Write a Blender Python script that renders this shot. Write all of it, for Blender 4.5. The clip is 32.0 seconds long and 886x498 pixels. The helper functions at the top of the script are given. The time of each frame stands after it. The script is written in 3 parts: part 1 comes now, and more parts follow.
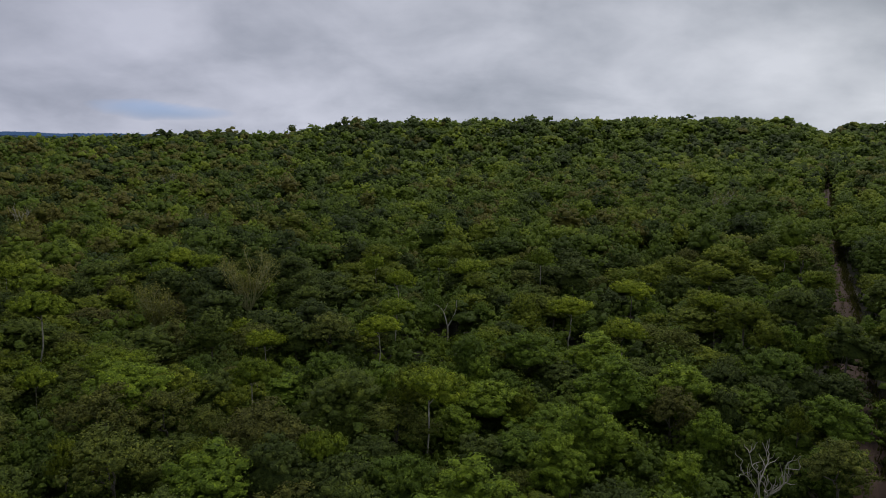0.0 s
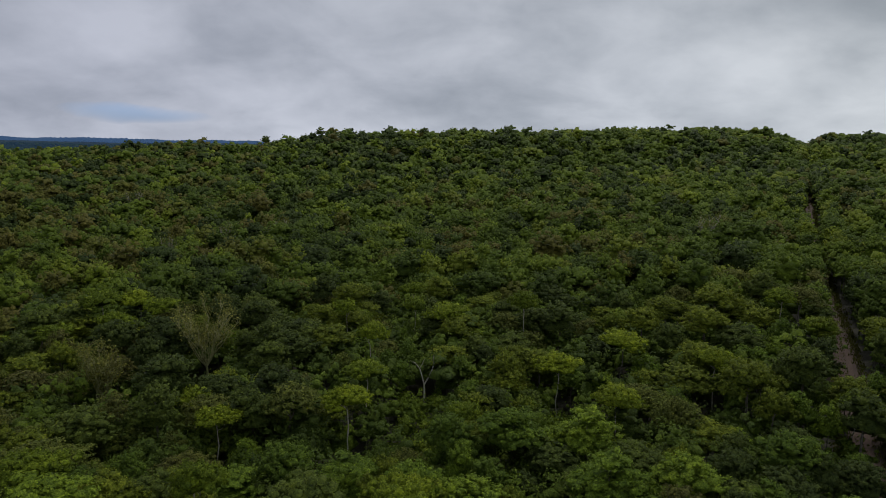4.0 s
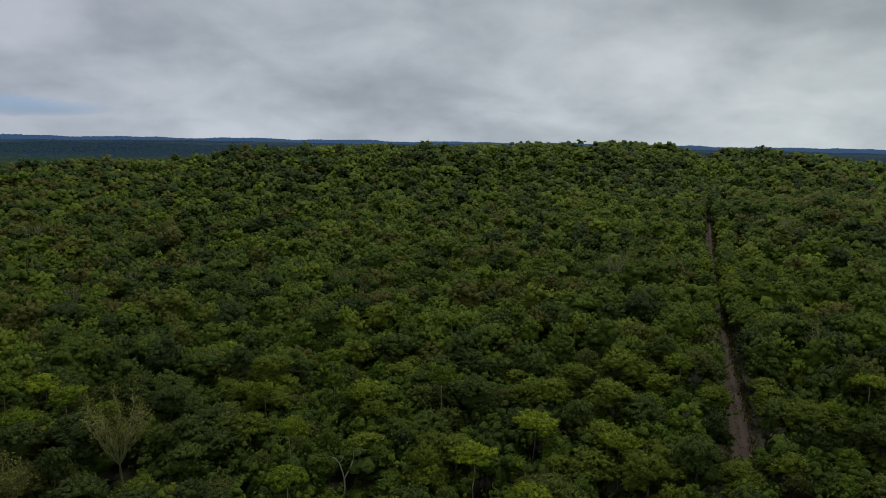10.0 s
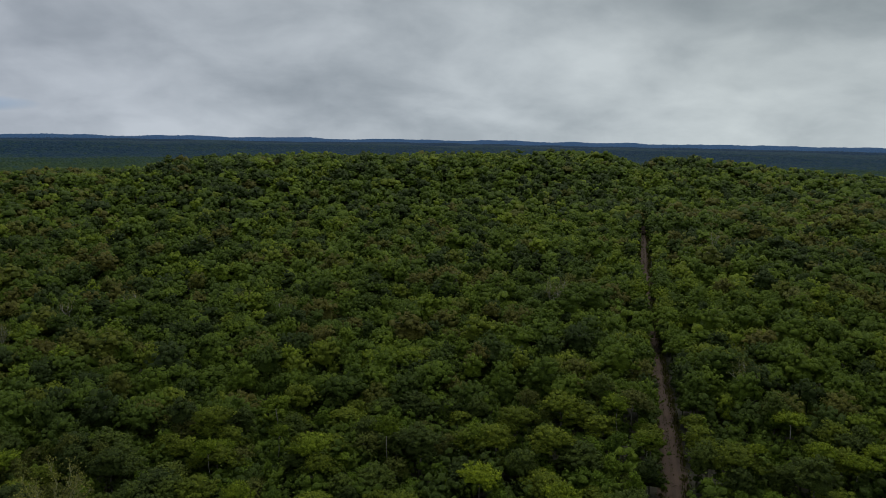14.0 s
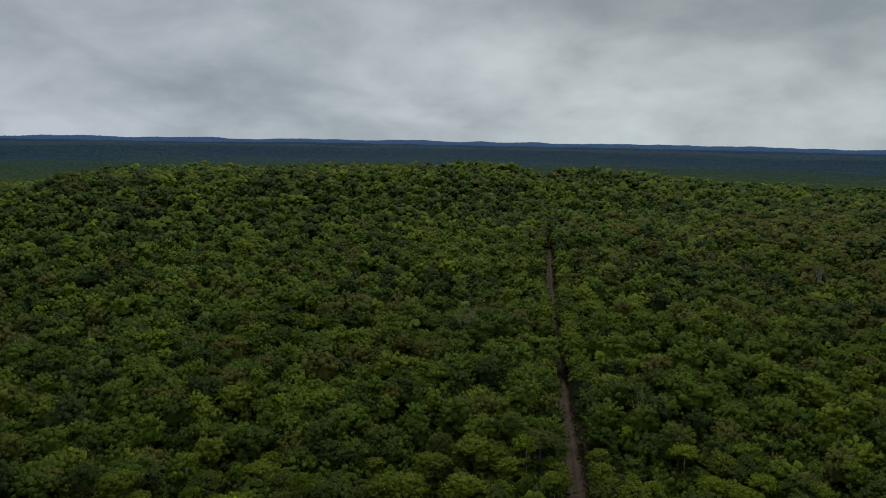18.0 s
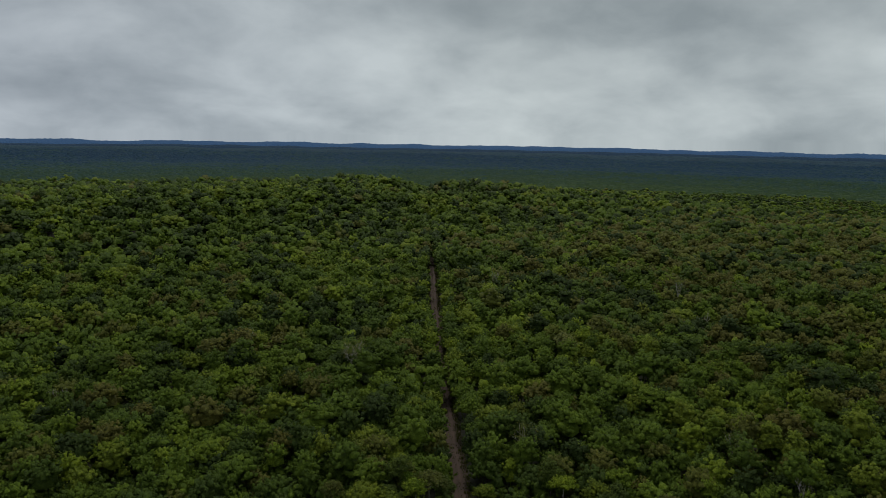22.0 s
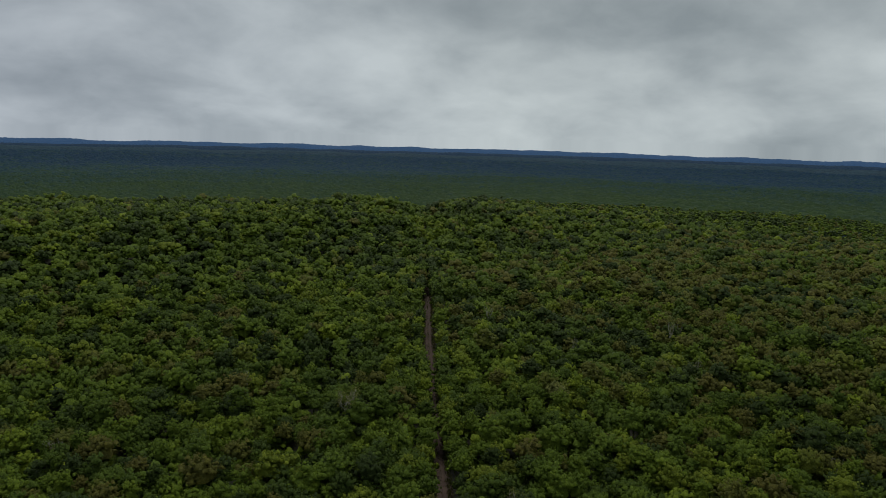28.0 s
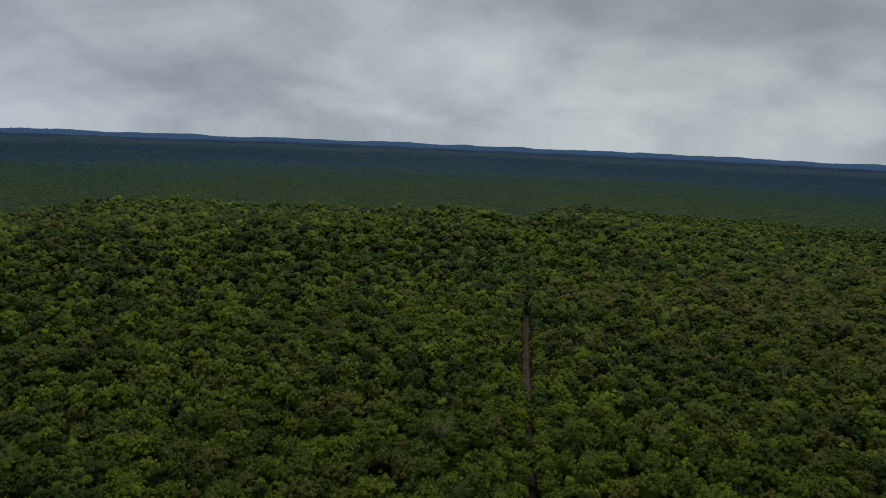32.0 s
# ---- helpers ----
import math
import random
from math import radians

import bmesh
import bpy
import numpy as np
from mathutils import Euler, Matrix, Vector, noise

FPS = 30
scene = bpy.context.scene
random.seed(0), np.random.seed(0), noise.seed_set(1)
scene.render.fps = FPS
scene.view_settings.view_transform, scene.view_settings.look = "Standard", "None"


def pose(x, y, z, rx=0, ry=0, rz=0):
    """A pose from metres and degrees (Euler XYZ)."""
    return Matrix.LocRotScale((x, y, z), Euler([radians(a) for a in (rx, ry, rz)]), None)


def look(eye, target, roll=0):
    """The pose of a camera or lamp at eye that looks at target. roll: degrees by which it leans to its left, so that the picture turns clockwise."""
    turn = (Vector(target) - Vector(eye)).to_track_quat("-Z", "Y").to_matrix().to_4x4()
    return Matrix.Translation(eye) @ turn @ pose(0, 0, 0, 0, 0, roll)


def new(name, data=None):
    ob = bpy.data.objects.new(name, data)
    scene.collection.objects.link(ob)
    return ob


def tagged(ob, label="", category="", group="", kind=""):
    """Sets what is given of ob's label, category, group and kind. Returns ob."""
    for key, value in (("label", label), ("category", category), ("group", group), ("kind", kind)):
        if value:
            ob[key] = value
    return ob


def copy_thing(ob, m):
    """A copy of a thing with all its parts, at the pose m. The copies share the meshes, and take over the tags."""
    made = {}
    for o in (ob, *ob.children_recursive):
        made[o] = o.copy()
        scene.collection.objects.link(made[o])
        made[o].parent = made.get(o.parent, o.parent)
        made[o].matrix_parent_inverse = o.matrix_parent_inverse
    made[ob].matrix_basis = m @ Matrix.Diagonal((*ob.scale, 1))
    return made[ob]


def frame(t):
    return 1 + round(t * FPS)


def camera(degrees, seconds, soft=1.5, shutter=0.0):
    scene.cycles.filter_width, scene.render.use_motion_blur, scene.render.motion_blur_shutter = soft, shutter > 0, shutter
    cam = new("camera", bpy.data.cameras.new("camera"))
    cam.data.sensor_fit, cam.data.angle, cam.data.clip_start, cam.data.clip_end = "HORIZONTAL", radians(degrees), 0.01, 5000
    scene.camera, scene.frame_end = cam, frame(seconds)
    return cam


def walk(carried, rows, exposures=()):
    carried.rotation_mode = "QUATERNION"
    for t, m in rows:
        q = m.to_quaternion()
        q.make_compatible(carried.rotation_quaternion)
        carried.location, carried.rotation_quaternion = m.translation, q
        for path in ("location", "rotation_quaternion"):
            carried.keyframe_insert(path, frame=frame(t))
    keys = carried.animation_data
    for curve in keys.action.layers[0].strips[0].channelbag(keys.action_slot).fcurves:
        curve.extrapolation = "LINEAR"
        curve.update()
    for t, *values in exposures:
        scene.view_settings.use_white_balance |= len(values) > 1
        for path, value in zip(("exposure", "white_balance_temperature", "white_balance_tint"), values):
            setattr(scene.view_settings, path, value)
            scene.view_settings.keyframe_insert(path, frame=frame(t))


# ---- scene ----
cam = camera(65.1, 32.0, soft=0.8)
PATH = [
    (0, (0.01, 0.01, 32.00), (0.01, 98.76, 16.29), 1.07),
    (0.5, (0.02, 2.33, 31.93), (0.05, 101.11, 16.36), 1.10),
    (1, (0.17, 4.64, 31.98), (0.16, 103.46, 16.65), 1.07),
    (1.5, (0.38, 6.55, 32.05), (0.70, 105.42, 17.04), 1.04),
    (2, (0.32, 7.80, 32.61), (2.55, 106.64, 17.62), 0.96),
    (2.5, (0.21, 8.51, 33.56), (3.13, 107.34, 18.59), 0.96),
    (3, (0.22, 8.83, 34.67), (3.18, 107.65, 19.63), 1.00),
    (3.5, (0.29, 8.89, 35.67), (3.27, 107.69, 20.52), 1.01),
    (5.5, (0.53, 8.84, 40.16), (4.11, 107.57, 24.70), 1.17),
    (6, (0.51, 8.74, 41.21), (5.55, 107.40, 25.65), 1.16),
    (6.5, (0.45, 8.67, 42.33), (7.11, 107.22, 26.73), 1.13),
    (7, (0.34, 8.63, 43.43), (8.35, 107.07, 27.75), 1.15),
    (7.5, (0.35, 8.65, 44.55), (8.80, 107.04, 28.81), 1.20),
    (8, (0.31, 8.65, 45.69), (9.53, 106.96, 29.89), 1.22),
    (8.5, (0.39, 8.67, 46.77), (10.55, 106.89, 30.93), 1.21),
    (9, (0.52, 8.77, 47.83), (11.69, 106.88, 32.00), 1.13),
    (9.5, (0.58, 8.78, 48.90), (12.79, 106.76, 33.05), 1.10),
    (10, (0.61, 8.84, 49.93), (15.14, 106.50, 34.05), 1.01),
    (10.5, (0.50, 8.87, 51.08), (18.51, 105.92, 35.04), 0.93),
    (11, (0.35, 8.85, 52.22), (20.12, 105.54, 36.10), 0.89),
    (11.5, (0.33, 8.91, 53.35), (20.11, 105.59, 37.18), 0.93),
    (12, (0.33, 8.92, 54.43), (20.08, 105.60, 38.23), 0.97),
    (12.5, (0.38, 8.92, 55.56), (20.21, 105.57, 39.27), 0.99),
    (13, (0.39, 8.91, 56.63), (20.67, 105.47, 40.35), 1.02),
    (13.5, (0.47, 8.90, 57.69), (21.44, 105.32, 41.41), 1.00),
    (14, (0.47, 8.83, 58.80), (23.10, 104.86, 42.52), 1.01),
    (14.5, (0.29, 8.61, 59.92), (24.53, 104.26, 43.70), 1.06),
    (16.5, (0.44, 8.61, 64.77), (30.25, 102.63, 48.32), 0.97),
    (17, (0.37, 8.57, 65.92), (31.85, 102.05, 49.47), 0.96),
    (17.5, (0.26, 8.48, 66.97), (33.18, 101.47, 50.58), 1.05),
    (18, (0.16, 8.42, 68.09), (35.07, 100.69, 51.78), 1.02),
    (18.5, (0.10, 8.28, 69.19), (38.00, 99.38, 52.92), 0.96),
    (19, (-0.09, 8.02, 70.32), (41.53, 97.49, 54.09), 0.85),
    (19.5, (-0.28, 7.70, 71.56), (45.12, 95.31, 55.33), 0.80),
    (20, (-0.47, 7.43, 72.79), (48.21, 93.27, 56.56), 0.75),
    (20.5, (-0.58, 7.36, 73.92), (49.26, 92.54, 57.75), 0.78),
    (21, (-0.63, 7.37, 75.01), (49.27, 92.53, 58.93), 0.90),
    (21.5, (-0.63, 7.45, 76.22), (49.31, 92.59, 60.19), 1.03),
    (22, (-0.65, 7.39, 77.38), (49.32, 92.53, 61.41), 1.10),
    (22.5, (-0.68, 7.34, 78.53), (49.33, 92.47, 62.65), 1.17),
    (23, (-0.83, 7.40, 79.71), (49.29, 92.47, 63.83), 1.25),
    (23.5, (-0.83, 7.37, 80.84), (49.30, 92.44, 65.04), 1.34),
    (24, (-0.75, 7.33, 82.02), (49.40, 92.41, 66.27), 1.38),
    (24.5, (-0.57, 7.32, 83.29), (49.59, 92.38, 67.51), 1.45),
    (25, (-0.41, 7.31, 84.61), (49.75, 92.36, 68.79), 1.45),
    (25.5, (-0.32, 7.30, 85.89), (49.84, 92.35, 70.07), 1.48),
    (27.5, (-0.11, 7.33, 90.84), (50.16, 92.30, 74.99), 1.65),
    (28, (-0.07, 7.32, 91.92), (50.24, 92.28, 76.09), 1.68),
    (28.5, (0.00, 7.32, 92.96), (50.38, 92.25, 77.16), 1.68),
    (29, (0.02, 7.21, 94.10), (50.40, 92.14, 78.30), 1.71),
    (29.5, (0.03, 7.21, 95.27), (50.43, 92.12, 79.43), 1.77),
    (30, (0.03, 7.31, 96.48), (50.49, 92.17, 80.58), 1.77),
    (30.5, (-0.02, 7.44, 97.76), (50.53, 92.23, 81.75), 1.79),
    (31, (-0.09, 7.68, 99.07), (50.36, 92.51, 82.97), 1.84),
    (31.5, (-0.17, 8.03, 100.42), (46.62, 94.89, 84.13), 2.08),
    (32, (-0.24, 8.43, 101.75), (37.10, 99.70, 85.17), 2.47),
]
walk(cam, [(t, look(eye, target, roll)) for t, eye, target, roll in PATH], [(0.0, 0.04, 6500, 14), (4.0, -0.02, 6500, 11), (9.0, -0.08, 6500, 6.5), (14.0, -0.15, 6500, 5), (19.0, -0.19, 6500, 4), (25.0, -0.23, 6500, 4), (32.0, -0.25, 6500, 5)])

# ---- world and light ----
world = bpy.data.worlds.new("overcast_sky")
scene.world = world
world.use_nodes = True


class Nodes:
    """Short hand for a node tree."""

    def __init__(self, tree):
        self.tree = tree
        tree.nodes.clear()

    def add(self, kind, settings=(), **inputs):
        node = self.tree.nodes.new(kind)
        for key, value in dict(settings).items():
            setattr(node, key, value)
        for key, value in inputs.items():
            name = key.replace("_", " ")
            socket = node.inputs[int(key[1:])] if key[0] == "i" and key[1:].isdigit() else node.inputs[name]
            if hasattr(value, "is_output"):
                self.tree.links.new(value, socket)
            else:
                socket.default_value = value
        return node

    def math(self, op, a, b=0.0, clamp=False):
        return self.add("ShaderNodeMath", {"operation": op, "use_clamp": clamp}, i0=a, i1=b).outputs[0]

    def ramp(self, fac, stops):
        node = self.add("ShaderNodeValToRGB", Fac=fac)
        el = node.color_ramp.elements
        while len(el) < len(stops):
            el.new(0.5)
        for e, (p, c) in zip(el, stops):
            e.position, e.color = p, (*c, 1.0)
        return node.outputs["Color"]

    def mix(self, fac, a, b, blend="MIX"):
        return self.add("ShaderNodeMix", {"data_type": "RGBA", "blend_type": blend}, i0=fac, i6=a, i7=b).outputs[2]


SKY_SHIFT = 2.15


def sky_world():
    n = Nodes(world.node_tree)
    way = n.add("ShaderNodeTexCoord").outputs["Generated"]
    xyz = n.add("ShaderNodeSeparateXYZ", Vector=way).outputs
    # one flat layer of cloud overhead, drawn out thin towards the horizon
    up = n.math("ADD", n.math("MAXIMUM", xyz[2], 0.0), 0.42)
    layer = n.add("ShaderNodeCombineXYZ", X=n.math("DIVIDE", xyz[0], up), Y=n.math("DIVIDE", xyz[1], up), Z=SKY_SHIFT).outputs[0]
    big = n.add("ShaderNodeTexNoise", Vector=layer, Scale=1.25, Detail=3.0, Roughness=0.5, Distortion=0.25).outputs["Fac"]
    fine = n.add("ShaderNodeTexNoise", Vector=layer, Scale=3.6, Detail=7.0, Roughness=0.53, Distortion=0.2).outputs["Fac"]
    both = n.math("ADD", n.math("MULTIPLY", big, 0.55), n.math("MULTIPLY", fine, 0.45))
    cloud = n.ramp(both, [(0.34, (0.315, 0.354, 0.392)), (0.45, (0.424, 0.465, 0.504)), (0.53, (0.518, 0.560, 0.598)), (0.64, (0.635, 0.678, 0.714))])
    low = n.add("ShaderNodeMapRange", Value=xyz[2], i1=0.02, i2=0.22, i3=1.0, i4=0.88).outputs[0]
    cloud = n.mix(1.0, cloud, n.add("ShaderNodeCombineXYZ", X=low, Y=low, Z=low).outputs[0], "MULTIPLY")
    sky = n.add("ShaderNodeTexSky", {"sky_type": "NISHITA", "sun_disc": False, "sun_elevation": radians(58), "sun_rotation": radians(20)}).outputs["Color"]
    blue = n.mix(1.0, sky, (0.052, 0.070, 0.126, 1), "MULTIPLY")
    # one thin slit between the cloud layers, low over the hill's shoulder
    az = n.math("ARCTAN2", xyz[0], xyz[1])
    da = n.math("DIVIDE", n.math("SUBTRACT", az, radians(-21.8)), radians(5.4))
    de = n.math("DIVIDE", n.math("SUBTRACT", n.math("ADD", xyz[2], n.math("MULTIPLY", fine, 0.03)), 0.0455), 0.011)
    off = n.math("ADD", n.math("MULTIPLY", da, da), n.math("MULTIPLY", de, de))
    slit = n.math("MULTIPLY", n.math("SUBTRACT", 1.0, off, True), 0.95)
    # the cloud is a little bluer towards the open sky beyond the hill's shoulder
    cool = n.add("ShaderNodeMapRange", Value=az, i1=radians(35), i2=radians(-25), i3=0.0, i4=1.0).outputs[0]
    cloud = n.mix(cool, cloud, n.mix(1.0, cloud, (0.99, 0.985, 1.09, 1), "MULTIPLY"))
    # the overcast is thinner and brighter towards the sun's side
    lit = n.add("ShaderNodeMapRange", Value=az, i1=radians(-30), i2=radians(18), i3=0.83, i4=1.02).outputs[0]
    cloud = n.mix(1.0, cloud, n.add("ShaderNodeCombineXYZ", X=lit, Y=lit, Z=lit).outputs[0], "MULTIPLY")
    colour = n.mix(slit, cloud, blue)
    back = n.add("ShaderNodeBackground", Color=colour, Strength=1.0)
    out = n.add("ShaderNodeOutputWorld", Surface=back.outputs[0])


sky_world()
sun = new("sun", bpy.data.lights.new("sun", "SUN"))
sun.data.energy, sun.data.angle, sun.data.color = 1.45, radians(22), (1.0, 0.96, 0.9)
sun.matrix_world = look((0, 0, 200), (-45, -108, 0))

# ---- materials ----


def material(name):
    mat = bpy.data.materials.new(name)
    mat.use_nodes = True
    return mat, Nodes(mat.node_tree)


def finish(n, shader):
    n.add("ShaderNodeOutputMaterial", Surface=shader)


def leaf_material(name, dark, mid, light, joined=False, sheen=0.08, calm=0.0):
    """Leaves: each tree, each spray and each patch of a crown has its own shade of green."""
    mat, n = material(name)
    if joined:
        tree = n.add("ShaderNodeAttribute", {"attribute_name": "tint"}).outputs["Fac"]
    else:
        tree = n.add("ShaderNodeObjectInfo").outputs["Random"]
    geo = n.add("ShaderNodeNewGeometry").outputs
    patch = n.add("ShaderNodeTexNoise", Vector=geo["Position"], Scale=0.9, Detail=3.0, Roughness=0.6).outputs["Fac"]
    if joined:
        whole = n.ramp(tree, joined)
    else:
        whole = n.ramp(tree, [(0.0, dark), (0.45, mid), (1.0, light)])
    leaf = n.ramp(geo["Random Per Island"], [(0.0, (0.84, 0.85, 0.84) if joined else (0.72, 0.74, 0.72)), (0.6, (1.0, 1.0, 1.0)), (1.0, (1.2, 1.17, 1.06) if joined else (1.35, 1.3, 1.1))])
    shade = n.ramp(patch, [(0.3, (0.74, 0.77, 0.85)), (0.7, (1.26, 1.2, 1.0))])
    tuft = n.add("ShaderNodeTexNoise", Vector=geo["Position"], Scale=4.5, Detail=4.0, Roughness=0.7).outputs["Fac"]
    # tuft noise also darkens the relief's hollows and lightens its tips in the colour
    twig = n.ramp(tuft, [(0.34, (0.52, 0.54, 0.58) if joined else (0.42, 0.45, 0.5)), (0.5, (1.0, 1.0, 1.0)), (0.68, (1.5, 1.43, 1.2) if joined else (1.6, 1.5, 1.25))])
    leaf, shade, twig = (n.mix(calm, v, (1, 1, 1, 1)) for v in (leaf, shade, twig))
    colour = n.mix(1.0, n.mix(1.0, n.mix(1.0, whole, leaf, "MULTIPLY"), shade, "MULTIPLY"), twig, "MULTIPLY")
    relief = n.add("ShaderNodeBump", Strength=0.9 * (1 - calm), Distance=0.22, Height=tuft).outputs[0]
    front = n.add("ShaderNodeBsdfPrincipled", Base_Color=colour, Roughness=0.6, Normal=relief)
    front.inputs["Specular IOR Level"].default_value = sheen
    thin = n.add("ShaderNodeBsdfTranslucent", Color=colour)
    finish(n, n.add("ShaderNodeMixShader", Fac=0.24, i1=front.outputs[0], i2=thin.outputs[0]).outputs[0])
    return mat


def bark_material(name, dark, light):
    mat, n = material(name)
    spot = n.add("ShaderNodeNewGeometry").outputs["Position"]
    rough = n.add("ShaderNodeTexNoise", Vector=spot, Scale=3.0, Detail=6.0, Roughness=0.65).outputs["Fac"]
    fine = n.add("ShaderNodeTexNoise", Vector=spot, Scale=26.0, Detail=3.0).outputs["Fac"]
    colour = n.ramp(n.math("ADD", n.math("MULTIPLY", rough, 0.7), n.math("MULTIPLY", fine, 0.3)), [(0.35, dark), (0.65, light)])
    bump = n.add("ShaderNodeBump", Strength=0.5, Distance=0.03, Height=fine).outputs[0]
    finish(n, n.add("ShaderNodeBsdfPrincipled", Base_Color=colour, Roughness=0.85, Normal=bump).outputs[0])
    return mat


def ground_material():
    """Dark leaf litter and soil near by; under the far woods it shows as closed canopy."""
    mat, n = material("forest_floor")
    spot = n.add("ShaderNodeNewGeometry").outputs["Position"]
    litter = n.add("ShaderNodeTexNoise", Vector=spot, Scale=1.4, Detail=8.0, Roughness=0.65).outputs["Fac"]
    wide = n.add("ShaderNodeTexNoise", Vector=spot, Scale=0.05, Detail=4.0).outputs["Fac"]
    colour = n.mix(wide, n.ramp(litter, [(0.3, (0.020, 0.016, 0.010)), (0.7, (0.050, 0.038, 0.024))]),
                   n.ramp(litter, [(0.3, (0.015, 0.02, 0.008)), (0.7, (0.034, 0.04, 0.018))]))
    bump = n.add("ShaderNodeBump", Strength=0.7, Distance=0.15, Height=litter).outputs[0]
    finish(n, n.add("ShaderNodeBsdfPrincipled", Base_Color=colour, Roughness=0.9, Normal=bump).outputs[0])
    return mat


def woods_material(name, tones, crown=0.11, haze_glow=None):
    """Closed canopy far off: crowns as cells, broad drifts of tone."""
    mat, n = material(name)
    spot = n.add("ShaderNodeNewGeometry").outputs["Position"]
    cell = n.add("ShaderNodeTexVoronoi", Vector=spot, Scale=crown).outputs
    wide = n.add("ShaderNodeTexNoise", Vector=spot, Scale=0.006, Detail=7.0, Roughness=0.6).outputs["Fac"]
    one = n.add("ShaderNodeSeparateColor", Color=cell["Color"]).outputs[0]
    tone = n.math("ADD", n.math("MULTIPLY", wide, 0.6), n.math("MULTIPLY", one, 0.4))
    colour = n.ramp(tone, [(0.3, tones[0]), (0.5, tones[1]), (0.72, tones[2])])
    high = n.math("SUBTRACT", 1.0, cell["Distance"])
    bump = n.add("ShaderNodeBump", Strength=1.0, Distance=6.0, Height=high).outputs[0]
    shader = n.add("ShaderNodeBsdfPrincipled", Base_Color=colour, Roughness=0.9, Normal=bump)
    shader.inputs["Specular IOR Level"].default_value = 0.1
    # a faint glow of the surface stands in for haze
    if haze_glow:
        shader.inputs["Emission Color"].default_value = (*haze_glow, 1)
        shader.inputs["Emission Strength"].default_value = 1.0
    finish(n, shader.outputs[0])
    return mat


def road_material(name="dirt_track", pale=1.0):
    mat, n = material(name)
    spot = n.add("ShaderNodeNewGeometry").outputs["Position"]
    wide = n.add("ShaderNodeTexNoise", Vector=spot, Scale=0.22, Detail=5.0).outputs["Fac"]
    grit = n.add("ShaderNodeTexNoise", Vector=spot, Scale=6.0, Detail=6.0, Roughness=0.7).outputs["Fac"]
    tone = n.math("ADD", n.math("MULTIPLY", wide, 0.5), n.math("MULTIPLY", grit, 0.5))
    colour = n.ramp(tone, [(p, (r * pale, g * pale, b * pale)) for p, r, g, b in ((0.32, 0.040, 0.025, 0.018), (0.52, 0.060, 0.037, 0.026), (0.72, 0.084, 0.053, 0.037))])
    bump = n.add("ShaderNodeBump", Strength=0.6, Distance=0.05, Height=grit).outputs[0]
    finish(n, n.add("ShaderNodeBsdfPrincipled", Base_Color=colour, Roughness=0.92, Normal=bump).outputs[0])
    return mat


FLOOR = ground_material()
TRACK = road_material()
LEAF = {
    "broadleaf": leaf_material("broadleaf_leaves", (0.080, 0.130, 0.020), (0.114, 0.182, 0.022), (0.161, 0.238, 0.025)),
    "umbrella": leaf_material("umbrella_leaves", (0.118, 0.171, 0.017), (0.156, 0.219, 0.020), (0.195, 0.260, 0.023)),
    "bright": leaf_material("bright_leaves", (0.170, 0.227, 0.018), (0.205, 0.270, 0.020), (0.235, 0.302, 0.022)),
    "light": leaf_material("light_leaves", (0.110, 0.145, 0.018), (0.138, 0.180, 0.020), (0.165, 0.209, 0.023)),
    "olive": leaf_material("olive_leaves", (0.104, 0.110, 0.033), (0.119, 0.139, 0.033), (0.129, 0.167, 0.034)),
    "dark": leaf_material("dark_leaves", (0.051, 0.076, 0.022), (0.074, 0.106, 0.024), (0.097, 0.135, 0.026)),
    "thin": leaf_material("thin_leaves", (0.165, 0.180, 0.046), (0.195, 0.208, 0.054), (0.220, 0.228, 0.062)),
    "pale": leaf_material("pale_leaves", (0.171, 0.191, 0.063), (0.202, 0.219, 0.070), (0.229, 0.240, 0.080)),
}
MIXED = [(0.0, (0.042, 0.066, 0.017)), (0.2, (0.066, 0.104, 0.017)), (0.5, (0.095, 0.146, 0.018)), (0.72, (0.129, 0.186, 0.020)),
         (0.84, (0.170, 0.228, 0.020)), (0.90, (0.114, 0.129, 0.026)), (1.0, (0.117, 0.112, 0.027))]
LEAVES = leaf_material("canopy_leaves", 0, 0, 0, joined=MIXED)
# greens turn blue with distance: aerial haze put into the leaf colour
HAZE_TONES = [(0.0, (0.050, 0.086, 0.034)), (0.3, (0.042, 0.078, 0.046)), (0.65, (0.035, 0.074, 0.076)), (1.0, (0.022, 0.055, 0.104))]
FAR_LEAVES = leaf_material("far_canopy_leaves", 0, 0, 0, joined=HAZE_TONES, sheen=0.03, calm=0.45)
# blue put into the far ground's colour in place of haze
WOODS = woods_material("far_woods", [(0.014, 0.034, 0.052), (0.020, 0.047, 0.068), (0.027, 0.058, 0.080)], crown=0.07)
# both skyline ridges emit blue to imitate the haze before them
FAR_RIDGE = woods_material("far_ridge_woods", [(0.010, 0.020, 0.026), (0.014, 0.027, 0.032), (0.018, 0.033, 0.038)], haze_glow=(0.022, 0.055, 0.136))
MID_RIDGE = woods_material("middle_ridge_woods", [(0.008, 0.016, 0.020), (0.011, 0.022, 0.025), (0.014, 0.027, 0.030)], haze_glow=(0.004, 0.015, 0.042))
RUT = road_material("worn_wheel_rut", 1.2)
GRASS = leaf_material("verge_grass", (0.070, 0.092, 0.020), (0.092, 0.110, 0.024), (0.120, 0.128, 0.034))
BARK = bark_material("grey_bark", (0.07, 0.06, 0.045), (0.19, 0.17, 0.14))
PALE_BARK = bark_material("pale_bark", (0.24, 0.215, 0.17), (0.47, 0.44, 0.38))
